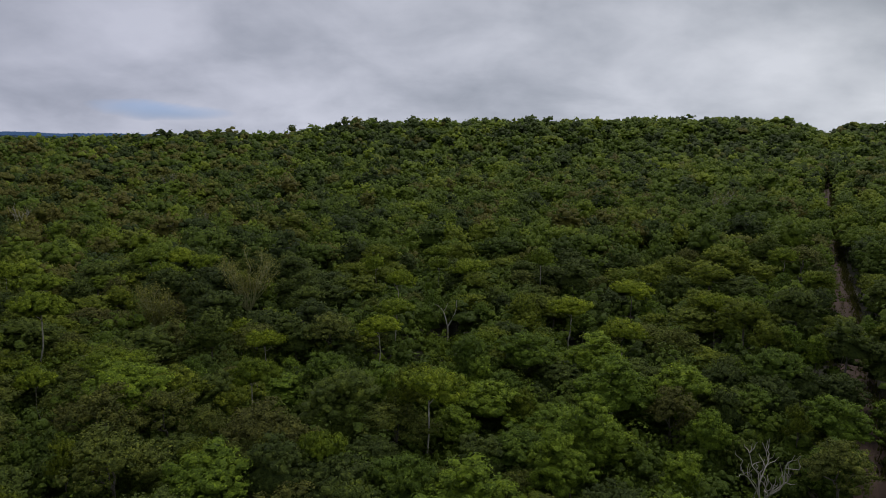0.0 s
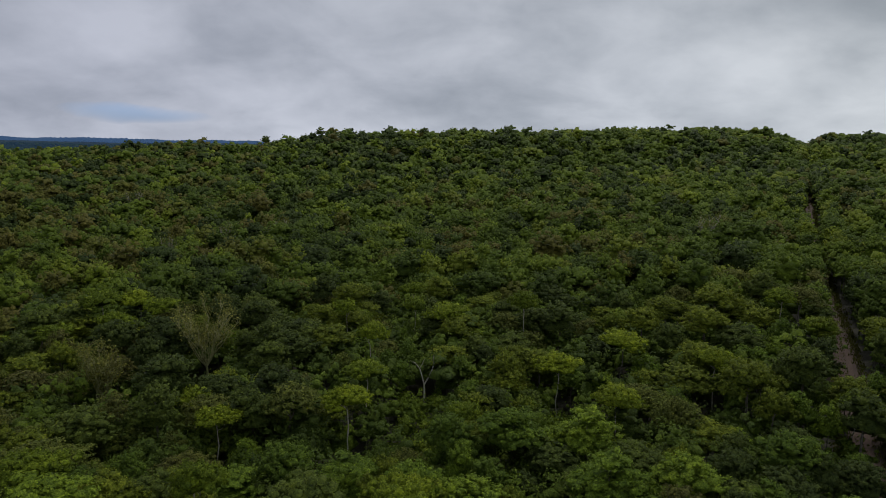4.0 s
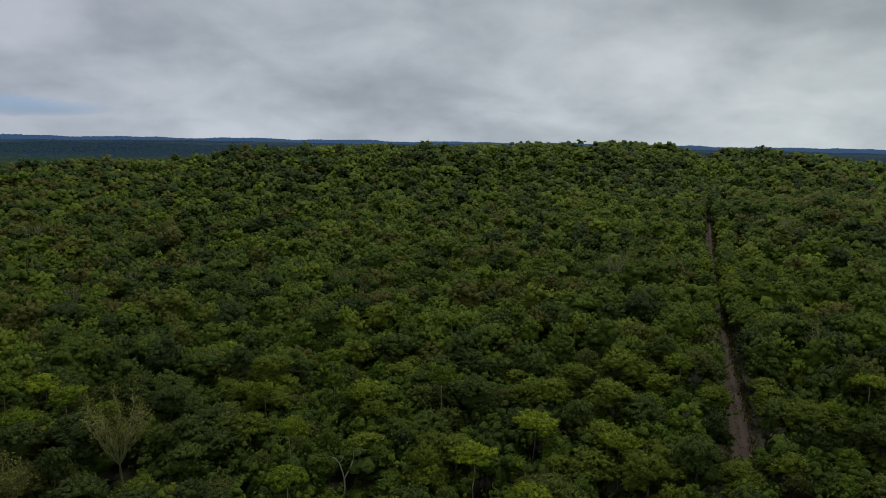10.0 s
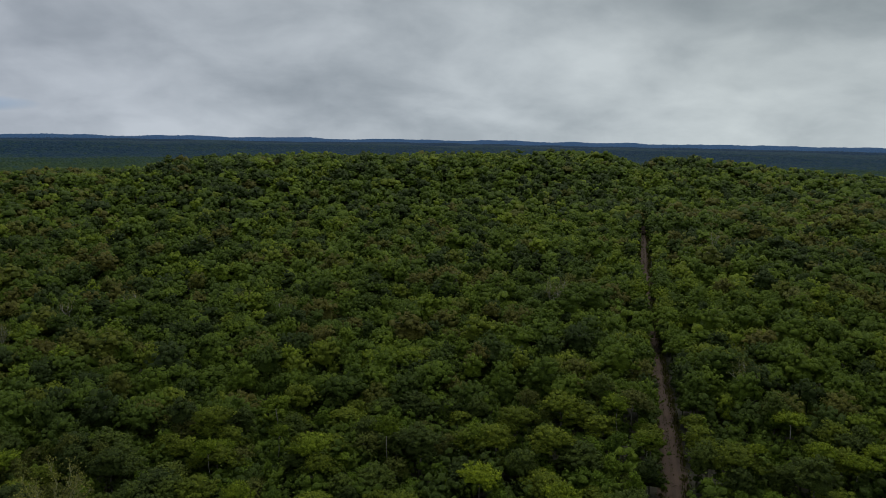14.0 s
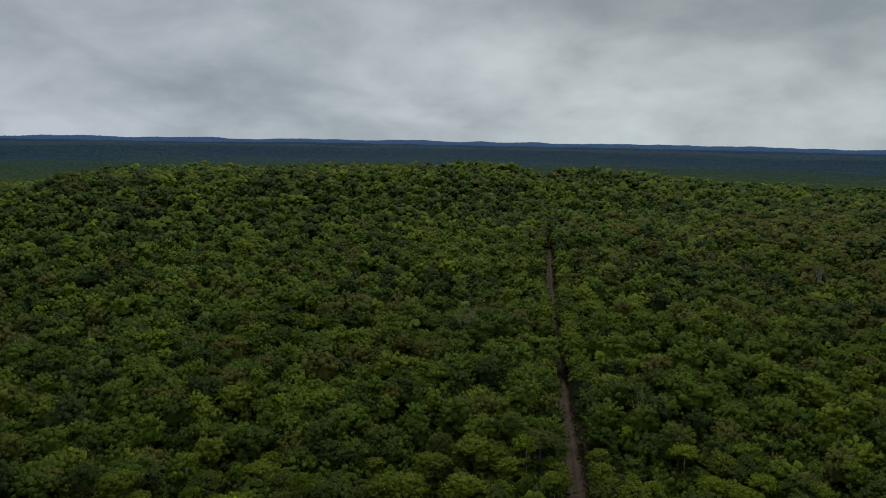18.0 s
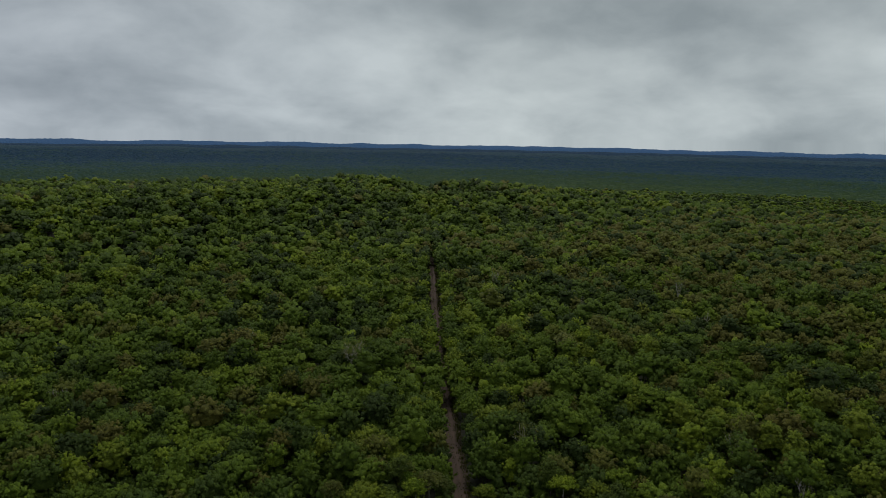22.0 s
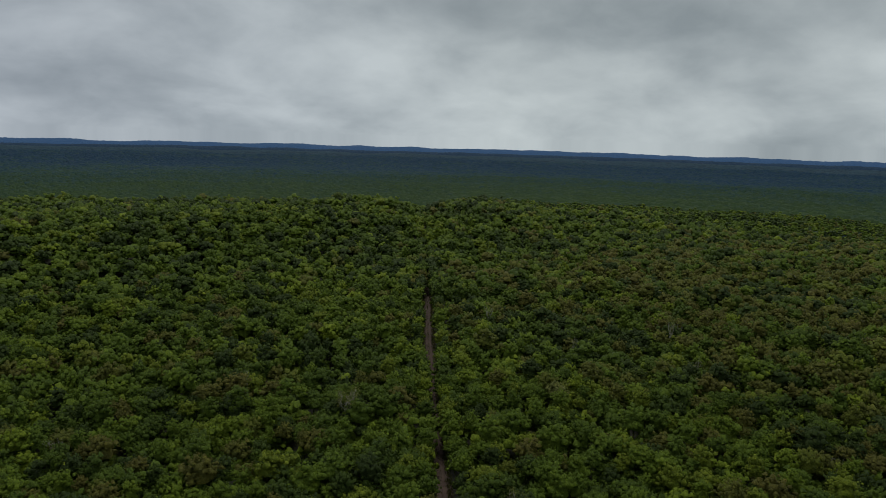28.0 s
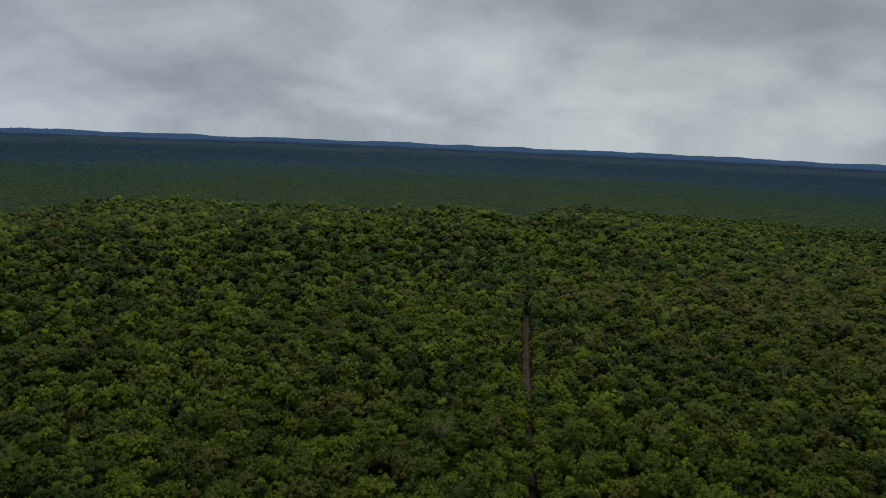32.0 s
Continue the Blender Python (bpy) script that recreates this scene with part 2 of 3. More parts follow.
STRAW_BARK = bark_material("straw_bark", (0.20, 0.20, 0.08), (0.38, 0.37, 0.17))

# ---- the lie of the land ----


def smooth(a, b, v):
    u = np.clip((v - a) / (b - a), 0, 1)
    return u * u * (3 - 2 * u)


def waves(x, y, length, seed, parts=5):
    """Smooth uneven ground: a few crossing waves of about that length, in -1 to 1."""
    rng = np.random.RandomState(seed)
    total = 0 * x
    for _ in range(parts):
        a, k, p = rng.uniform(0, 6.283), 6.283 / (length * rng.uniform(0.6, 1.5)), rng.uniform(0, 6.283)
        total = total + np.sin(k * (x * np.cos(a) + y * np.sin(a)) + p)
    return total / parts ** 0.5 / 1.4


def road_x(y):
    return 63.7 + 0.527 * (y - 108.0) + 0.9 * np.sin(y / 47.0)


TREE = 10.0  # usual height of the canopy over the ground


def land(x, y):
    """Height of the ground."""
    x, y = np.asarray(x, float), np.asarray(y, float)
    r = np.hypot(x, y)
    side = x - road_x(y)
    slope = 1.0 + 0.052 * np.clip(x, -60, 230) * smooth(40, 140, y) * (1 - 0.9 * smooth(230, 420, y)) + 7.0 * smooth(190, 340, y)
    rise = smooth(300, 450, y) * (15 + 5.0 * smooth(-100, 220, x))
    plateau = smooth(340, 440, y) * smooth(-110, -52, x) * (1 - smooth(-32, -5, side)) * 8.2
    beyond = smooth(330, 450, y) * smooth(2, 13, side) * (6.2 - 8.0 * smooth(30, 200, side))
    # the dip along the road closes towards the hill's far edge
    level = 4.8 * smooth(436, 500, y) * smooth(-32, -5, side) * (1 - smooth(2, 13, side))
    sink = -3.4 * smooth(420, 530, y) - 2.4 * smooth(400, 500, y) * smooth(40, -80, x)
    left = -7.2 * smooth(-140, -255, x) * smooth(330, 480, y)
    near = slope + rise + plateau + beyond + level + sink + left + 0.9 * waves(x, y, 70, 3)
    az = np.degrees(np.arctan2(x, y))
    right = smooth(24, 34, az)
    crest = 528 + 14 * waves(x, y, 300, 9) + 20 * smooth(14, -2, az)
    go = (y * 0.9 + 0.44 * np.clip(x, -150, 420) - crest) * (1 - right) + (r - 505) * right
    u = np.clip(go / (330 + 870 * right), 0, 1)
    fall = 1 - (1 - u) ** (2.4 - 1.2 * right)
    plain = -22 + 3.5 * waves(x, y, 900, 5) + 2 * waves(x, y, 330, 6)
    plain = plain + (25 + 5 * waves(x, y, 500, 7)) * np.exp(-(((r - 2900 - 4 * az) / 230) ** 2)) * (1 - smooth(34, 44, az))
    plain = plain + (28 + 5 * waves(x, y, 420, 8)) * np.exp(-(((r - 3650 + 3 * az) / 260) ** 2))
    plain = plain + 9 * np.exp(-(((r - 2150 + 6 * az) / 150) ** 2)) * smooth(16, 26, az) * (1 - smooth(44, 52, az))
    behind = smooth(700, 1300, np.hypot(x, np.minimum(y, 0)))
    k = np.maximum(fall, np.where(y < 500, behind, 0))
    return near * (1 - k) + plain * k


def mesh_from(name, verts, faces, mat, tint=None, smooth_faces=False, normals=None):
    """A mesh from arrays: verts n x 3, faces either m x 3 or m x 4, or a pair of both."""
    me = bpy.data.meshes.new(name)
    groups = faces if isinstance(faces, (list, tuple)) else [faces]
    groups = [np.asarray(g) for g in groups if len(g)]
    loops = np.concatenate([g.ravel() for g in groups])
    sizes = np.concatenate([np.full(len(g), g.shape[1]) for g in groups])
    me.vertices.add(len(verts))
    me.vertices.foreach_set("co", np.asarray(verts, np.float32).ravel())
    me.loops.add(len(loops))
    me.loops.foreach_set("vertex_index", loops.astype(np.int32))
    me.polygons.add(len(sizes))
    me.polygons.foreach_set("loop_start", (np.cumsum(sizes) - sizes).astype(np.int32))
    if smooth_faces:
        me.polygons.foreach_set("use_smooth", np.ones(len(sizes), bool))
    me.update(calc_edges=True)
    me.materials.append(mat)
    if normals is not None:
        me.attributes.new("custom_normal", "FLOAT_VECTOR", "POINT").data.foreach_set("vector", np.asarray(normals, np.float32).ravel())
    if tint is not None:
        me.attributes.new("tint", "FLOAT", "POINT").data.foreach_set("value", np.asarray(tint, np.float32))
    return me


def part(name, me, parent, label=""):
    ob = new(name, me)
    ob.parent = parent
    return tagged(ob, label)


# ---- ground, road and distance ----


def ground():
    turns = np.radians(np.concatenate([np.arange(-36, 68, 0.8), np.arange(68, 324, 4.0)]))
    rings = np.concatenate([[0.5], np.arange(8, 60, 5.0), 60 * 1.028 ** np.arange(0, 160)])
    rings = rings[rings < 4920]
    r, a = np.meshgrid(rings, turns, indexing="ij")
    x, y = r * np.sin(a), r * np.cos(a)
    z = land(x, y)
    n, m = z.shape
    i, j = np.meshgrid(np.arange(n - 1), np.arange(m), indexing="ij")
    quad = np.stack([i * m + j, i * m + (j + 1) % m, (i + 1) * m + (j + 1) % m, (i + 1) * m + j], -1).reshape(-1, 4)[:, ::-1]
    hub = np.array([[0, 0, float(land(0, 0))]])
    fan = np.stack([np.full(m, n * m), (np.arange(m) + 1) % m, np.arange(m)], -1)[:, ::-1]
    me = mesh_from("ground", np.concatenate([np.stack([x, y, z], -1).reshape(-1, 3), hub]), [quad, fan], FLOOR, smooth_faces=True)
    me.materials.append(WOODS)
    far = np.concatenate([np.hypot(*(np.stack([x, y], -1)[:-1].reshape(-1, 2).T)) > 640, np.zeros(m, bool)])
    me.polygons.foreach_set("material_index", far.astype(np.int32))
    tagged(new("ground", me), "dark leaf-littered forest floor reaching to the horizon", "ground", kind="structure")


def road():
    """A dirt track: two worn wheel ruts with a low grassy crown between them, and rough edges."""
    across = np.array([-2.7, -2.2, -1.5, -1.15, -0.8, -0.45, 0.0, 0.45, 0.8, 1.15, 1.5, 2.2, 2.7])
    lift = np.array([-0.25, 0.10, 0.12, 0.05, 0.04, 0.11, 0.15, 0.11, 0.04, 0.05, 0.12, 0.10, -0.25])
    ys = np.arange(-40, 560, 2.0)
    u, s = np.meshgrid(ys, across, indexing="ij")
    wob = 0.25 * waves(u, 0 * u, 13, 21) * (np.abs(s) > 2)
    x, y = road_x(u) + (s + wob * np.sign(s)) * 0.886, u - s * 0.464
    z = land(x, y) + 0.12 + lift
    n, m = z.shape
    i, j = np.meshgrid(np.arange(n - 1), np.arange(m - 1), indexing="ij")
    quad = np.stack([i * m + j, i * m + j + 1, (i + 1) * m + j + 1, (i + 1) * m + j], -1).reshape(-1, 4)
    me = mesh_from("road", np.stack([x, y, z], -1).reshape(-1, 3), quad, TRACK, smooth_faces=True)
    top = tagged(new("road", me), "narrow reddish-brown dirt track with two wheel ruts", "dirt road", kind="structure")
    for middle in (-0.68, 0.68):
        s = np.array([-0.34, -0.12, 0.12, 0.34])
        u, s = np.meshgrid(ys, s, indexing="ij")
        s = s * (1 + 0.35 * waves(u, 0 * u, 9, 22)) + middle + 0.10 * waves(u, 0 * u, 17, 23)
        x, y = road_x(u) + s * 0.886, u - s * 0.464
        z = land(x, y) + 0.12 + np.interp(s, across, lift) + 0.012
        n, m = z.shape
        i, j = np.meshgrid(np.arange(n - 1), np.arange(m - 1), indexing="ij")
        quad = np.stack([i * m + j, i * m + j + 1, (i + 1) * m + j + 1, (i + 1) * m + j], -1).reshape(-1, 4)
        part("wheel_rut", mesh_from("wheel_rut", np.stack([x, y, z], -1).reshape(-1, 3), quad, RUT, smooth_faces=True), top, "paler worn wheel rut of bare dirt")


def verge_grass():
    """Tufts of grass along both edges of the track and on the low crown between its ruts."""
    rng = np.random.RandomState(44)
    k = 5200
    y = rng.uniform(60, 330, k)
    s = np.where(rng.uniform(0, 1, k) < 0.2, rng.normal(0, 0.16, k), rng.choice([-1, 1], k) * np.abs(rng.normal(2.0, 0.42, k)))
    x, y = road_x(y) + s * 0.886, y - s * 0.464
    blades = 4
    spots = np.stack([x, y, land(x, y) + 0.16], -1).repeat(blades, 0) + rng.normal(0, 0.16, (k * blades, 3)) * (1, 1, 0)
    a = rng.uniform(0, 6.283, k * blades)
    side = np.stack([np.cos(a), np.sin(a), 0 * a], -1) * 0.09
    tall = (np.where(np.abs(s) < 1, 0.2, 0.55) * rng.uniform(0.5, 1.4, k)).repeat(blades)[:, None]
    tip = spots + tall * (np.array((0, 0, 1.0)) + rng.normal(0, 0.35, (k * blades, 3)))
    v = np.stack([spots - side, spots + side, tip], 1).reshape(-1, 3)
    me = mesh_from("verge_grass", v, np.arange(len(v)).reshape(-1, 3), GRASS)
    tagged(new("verge_grass", me), "dry green grass along the edges of the dirt track", "grass", kind="stuff")


def ridge(name, label, radius, depth, height, rough, seed, mat):
    """A long wooded ridge on the skyline, a swell with a far side, brought near and sized to fit the camera's view."""
    turns = np.radians(np.arange(-40, 74, 0.12))
    prof = np.linspace(-1, 1, 15)
    a, p = np.meshgrid(turns, prof, indexing="ij")
    r = radius + p * depth
    x, y = r * np.sin(a), r * np.cos(a)
    arc = a * radius
    top = height + rough * (0.6 * waves(arc, 0 * arc, 900, seed) + 0.45 * waves(arc, 0 * arc, 230, seed + 1)) + 0.12 * rough * waves(arc, r, 60, seed + 2)
    z = -24 + (top + 24) * np.cos(p * np.pi / 2) ** 0.8 + 2.2 * waves(x, y, 22, seed + 3)
    n, m = z.shape
    i, j = np.meshgrid(np.arange(n - 1), np.arange(m - 1), indexing="ij")
    quad = np.stack([i * m + j, i * m + j + 1, (i + 1) * m + j + 1, (i + 1) * m + j], -1).reshape(-1, 4)[:, ::-1]
    me = mesh_from(name, np.stack([x, y, z], -1).reshape(-1, 3), quad, mat, smooth_faces=True)
    tagged(new(name, me), label, "ridge", kind="structure")


ground()
road()
verge_grass()
ridge("backdrop_far_ridge", "long wooded ridge on the far skyline, glowing faintly blue in place of haze", 4700, 200, 22, 7, 31, FAR_RIDGE)
ridge("backdrop_middle_ridge", "low wooded ridge in front of the far one, with a dim blue glow for haze", 4150, 200, 6, 5, 47, MID_RIDGE)

# ---- trees: shapes ----


def ico(level):
    """The corners and faces of a ball of triangles."""
    bm = bmesh.new()
    bmesh.ops.create_icosphere(bm, subdivisions=level, radius=1.0)
    v = np.array([q.co[:] for q in bm.verts])
    f = np.array([[q.index for q in face.verts] for face in bm.faces])
    bm.free()
    return v, f


def dome():
    """A low-cost rounded dome of nine triangles."""
    a, c = np.arange(5) * 1.2566, np.arange(3) * 2.0944 + 0.3
    low = np.stack([np.cos(a), np.sin(a), 0 * a - 0.5], -1)
    high = np.stack([0.6 * np.cos(c), 0.6 * np.sin(c), 0 * c + 0.68], -1)
    f = [(0, 1, 5), (1, 2, 6), (2, 3, 6), (3, 4, 7), (4, 0, 7), (1, 6, 5), (3, 7, 6), (0, 5, 7), (5, 6, 7)]
    return np.concatenate([low, high]), np.array(f)


def upper(shape, floor):
    """The part of a ball that stands above a level."""
    v, f = shape
    f = f[v[f][:, :, 2].mean(1) > floor]
    keep, back = np.unique(f, return_inverse=True)
    return v[keep], back.reshape(-1, 3)


BALLS = {"low": dome(), "clump": upper(ico(1), -0.3)}


def unit(v):
    return v / (np.linalg.norm(v, axis=-1, keepdims=True) + 1e-9)


def sprays(rng, spots, outward, size, droop=0.25, single=False):
    """Folded leaf sprays: one bent diamond at each spot, facing roughly outward."""
    k = len(spots)
    face = unit(outward + rng.normal(0, 0.3 if single else 0.5, (k, 3)) + (0, 0, 0.15 if single else 0.3))
    along = unit(np.cross(face, rng.normal(0, 1, (k, 3))))
    side = np.cross(face, along)
    s = size * rng.uniform(0.65, 1.4, (k, 1))
    tip, root = spots + along * s, spots - along * s * 0.8
    w = s * rng.uniform(0.6, 0.95, (k, 1))
    dip = face * s * droop
    v = np.stack([root - dip, spots + side * w + dip * 0.4, tip - dip, spots - side * w + dip * 0.4], 1).reshape(-1, 3)
    if single:
        v = np.stack([root, tip + side * w, tip - side * w], 1).reshape(-1, 3)
        return v, np.arange(k)[:, None] * 3 + (0, 2, 1)
    b = np.arange(k)[:, None] * 4
    return v, np.concatenate([b + (0, 3, 1), b + (1, 3, 2)])


CROWN_FLAT = {"umbrella": 0.36, "thin": 0.85, "dark": 0.92, "olive": 0.72, "light": 0.64, "pale": 0.75, "broadleaf": 0.88}


def balls(rng, shape, mids, sizes, rough, rise=0.42, heads=0.0):
    """Uneven rounded clumps at the given middles, each turned by itself: corners, faces and the way that each corner looks."""
    bv, bf = shape
    k, a = len(mids), rng.uniform(0, 6.28, len(mids))[:, None]
    w = np.stack([bv[:, 0] * np.cos(a) - bv[:, 1] * np.sin(a), bv[:, 0] * np.sin(a) + bv[:, 1] * np.cos(a), np.broadcast_to(bv[:, 2], (k, len(bv)))], -1)
    v = w * rng.uniform(1 - rough, 1 + rough * 0.7, (k, len(bv), 1)) * sizes[:, None] + mids[:, None]
    f = bf[None] + (np.arange(k) * len(bv))[:, None, None]
    # the leaves of a clump turn their faces up, each a little its own way
    lie = unit(unit(w / sizes[:, None] * sizes.max()) + rng.normal(0, 0.24, v.shape) + (0, 0, rise) + heads)
    return v.reshape(-1, 3), f.reshape(-1, 3), lie.reshape(-1, 3)


def crown(rng, kind, radius, pads, clumps, leaves, size, near=False, heart=0.85):
    """A crown: leafy pads at the ends of its limbs, each pad heaped with small rounded clumps, and sprays of leaves on these. Its middle is at the origin."""
    flat = CROWN_FLAT[kind]
    lean = rng.normal(0, 0.05 * radius, 3) * (1, 1, 0.4)
    pieces = []
    if not pads:
        pieces.append(balls(rng, BALLS["low"], lean[None], np.array([[0.92, 0.84, flat]]) * radius, 0.2, 1.6))
        return (*gather(pieces), lean[None])
    out = np.sqrt((np.arange(pads) + 0.35) / pads) * rng.uniform(0.88, 1.08, pads)
    turn = np.arange(pads) * 2.39996 + rng.uniform(0, 6.28)
    rise = flat * (0.60 - (0.78 if kind == "umbrella" else 1.0) * out ** 2) + rng.normal(0, 0.09, pads) * (0.5 if kind == "umbrella" else 1.0)
    mid = np.stack([np.cos(turn) * out * 0.72, np.sin(turn) * out * 0.72, rise], -1) * radius + lean
    wide = radius * rng.uniform(0.85, 1.2, pads) * (0.95 / pads ** 0.42)
    tall = 0.5 if kind in ("umbrella", "light") else 0.66
    airy = kind in ("olive", "thin")
    shape = BALLS["clump" if near else "low"]
    if not airy:
        pieces.append(balls(rng, BALLS["clump" if near else "low"], (lean + (0, 0, -0.12 * radius * flat))[None], np.array([[0.66, 0.62, 0.5 * flat]]) * radius, 0.2))
    pieces.append(balls(rng, shape, mid - (0, 0, 0.06 * radius), wide[:, None] * np.array((0.66, 0.66, tall * 0.66)) * (1.28 if heart > 0.88 else 1.0) * (0.7 if airy or heart < 0.6 else 1.0), 0.2, 0.75 if heart > 0.88 else 0.42))
    spots, reach, heads = mid, wide, unit(mid - lean + (0, 0, 0.3 * radius))
    side = unit((mid - lean) * (1, 1, 1.5) + (0, 0, 0.12 * radius))
    if clumps:
        which = np.repeat(np.arange(pads), clumps)
        i = np.tile(np.arange(clumps) + 0.5, pads)
        el = np.arcsin(np.clip(1 - 1.28 * i / clumps, -0.4, 1)) + rng.normal(0, 0.1, len(i))
        az = i * 2.39996 + rng.uniform(0, 6.28, pads)[which]
        way = np.stack([np.cos(az) * np.cos(el), np.sin(az) * np.cos(el), np.sin(el) * tall], -1)
        spots = mid[which] + way * wide[which][:, None] * rng.uniform(0.64, 1.08, (len(i), 1))
        reach = wide[which] * rng.uniform(0.45, 1.45, len(i)) * (1.02 / clumps ** 0.5)
        heads = unit(way * (1, 1, 1 / tall) + 0.4 * heads[which])
        pieces.append(balls(rng, shape, spots, reach[:, None] * np.array((1, 1, 0.66 if heart > 0.88 else 0.74)) * (0.55 if airy else heart), 0.42 if near else 0.32, 0.3, 0.85 * side[which][:, None]))
    if leaves:
        pick = rng.choice(len(spots), leaves, p=reach ** 2 / (reach ** 2).sum())
        way = unit(rng.normal(0, 1, (leaves, 3)) + (0, 0, 0.7) + 0.5 * heads[pick])
        at = spots[pick] + way * reach[pick][:, None] * rng.uniform(0.85, 1.3, (leaves, 1)) * (1, 1, 0.75)
        v, f = sprays(rng, at, way, size, single=not near)
        # each spray is shaded much as the clump that it grows on
        lie = unit(0.8 * way + 0.4 * heads[pick] + rng.normal(0, 0.3, way.shape) + (0, 0, 0.3) + 0.7 * (side[which] if clumps else side)[pick])
        pieces.append((v, f, np.repeat(lie, len(v) // leaves, 0)))
    return (*gather(pieces), mid)


def gather(pieces):
    verts, faces, ways, base = [], [], [], 0
    for v, f, w in pieces:
        verts.append(v), faces.append(f + base), ways.append(w)
        base += len(v)
    return np.concatenate(verts), np.concatenate(faces), np.concatenate(ways)


def limb(points, radii, sides=6):
    """A tapering round branch through the points."""
    points, verts, faces = np.asarray(points, float), [], []
    ring = np.arange(sides) * 2 * np.pi / sides
    for i, (p, r) in enumerate(zip(points, radii)):
        d = unit(points[min(i + 1, len(points) - 1)] - points[max(i - 1, 0)])
        a = unit(np.cross(d, (0.31, 0.95, 0.07)))
        b = np.cross(d, a)
        verts.append(p + r * (np.cos(ring)[:, None] * a + np.sin(ring)[:, None] * b))
        if i:
            k = (i - 1) * sides
            for j in range(sides):
                faces.append((k + j, k + (j + 1) % sides, k + sides + (j + 1) % sides, k + sides + j))
    return np.concatenate(verts), np.array(faces)


def bend(rng, a, b, steps, sway):
    t = np.linspace(0, 1, steps)[:, None]
    p = np.asarray(a) * (1 - t) + np.asarray(b) * t
    return p + rng.normal(0, sway, p.shape) * (t * (1 - t) * 4)


def tree_thing(name, kind, seed, height, radius, leaves, size, pads, clumps, label, category, group, bark=BARK, near=True, leaf=""):
    """One tree with its trunk, limbs and crown; it stands at its foot."""
    rng = np.random.RandomState(seed)
    top = tagged(new(name), label, category, group)
    flat = CROWN_FLAT[kind]
    mid_z = height - radius * flat * 0.9
    v, f, lie, mid = crown(rng, kind, radius, pads, clumps, leaves, size, near)
    fork = np.array([rng.uniform(-0.3, 0.3), rng.uniform(-0.3, 0.3), mid_z - radius * (0.55 if kind != "umbrella" else 0.45)])
    thick = (0.018 if kind == "umbrella" else 0.026) * radius + (0.02 if kind == "umbrella" else 0.04)
    stem = limb(bend(rng, (0, 0, -0.4), fork, 6, 0.16), np.linspace(thick * 1.25, thick * 0.8, 6), 7)
    part("trunk", mesh_from("trunk", *stem, bark, smooth_faces=True), top)
    for c in mid[:: max(1, len(mid) // 3)][:3]:
        arm = limb(bend(rng, fork, c + (0, 0, mid_z), 5, 0.18), np.linspace(thick * 0.62, thick * 0.14, 5), 5)
        part("limb", mesh_from("limb", *arm, bark, smooth_faces=True), top)
    part("crown", mesh_from("crown", v + (0, 0, mid_z), f, LEAF[leaf or kind], normals=lie), top)
    return top


def bare_tree(name, seed, height, radius, forks, label, leaves=0, kind="thin", split=0.55, fine=1.0, twigs=7, bark=PALE_BARK):
    """A pale leafless or nearly leafless tree: a trunk that forks again and again."""
    rng = np.random.RandomState(seed)
    top = tagged(new(name), label, "tree")
    fork = np.array([rng.uniform(-0.3, 0.3), rng.uniform(-0.3, 0.3), height * split])
    stem = limb(bend(rng, (0, 0, -0.4), fork, 7, 0.15), np.linspace(0.21, 0.15, 7), 7)
    part("trunk", mesh_from("trunk", *stem, bark, smooth_faces=True), top)
    tips = []
    for i in range(forks):
        a = 6.283 * i / forks + rng.uniform(-0.4, 0.4)
        out = radius * rng.uniform(0.55, 1.0)
        end = np.array([np.cos(a) * out, np.sin(a) * out, height * rng.uniform(0.82, 1.0)])
        way = bend(rng, fork, end, 6, 0.3)
        arm = part("limb", mesh_from("limb", *limb(way, np.linspace(0.15, 0.05, 6) * fine, 6), bark, smooth_faces=True), top)
        for k in range(twigs):
            s = way[rng.randint(2, 6)]
            tip = s + unit(rng.normal(0, 0.6, 3) + (0, 0, 0.9) + (end - fork) * 0.12) * rng.uniform(0.7, 1.7)
            part("twig", mesh_from("twig", *limb(bend(rng, s, tip, 4, 0.1), np.linspace(0.06, 0.02, 4) * (0.4 + 0.6 * fine), 4), bark, smooth_faces=True), arm)
            tips.append(tip)
    if leaves:
        spots = np.array(tips)[rng.randint(0, len(tips), leaves)] + rng.normal(0, 0.4, (leaves, 3))
        v, f = sprays(rng, spots, rng.normal(0, 1, (leaves, 3)) + (0, 0, 0.8), 0.13)
        part("crown", mesh_from("crown", v, f, LEAF[kind]), top)
    return top


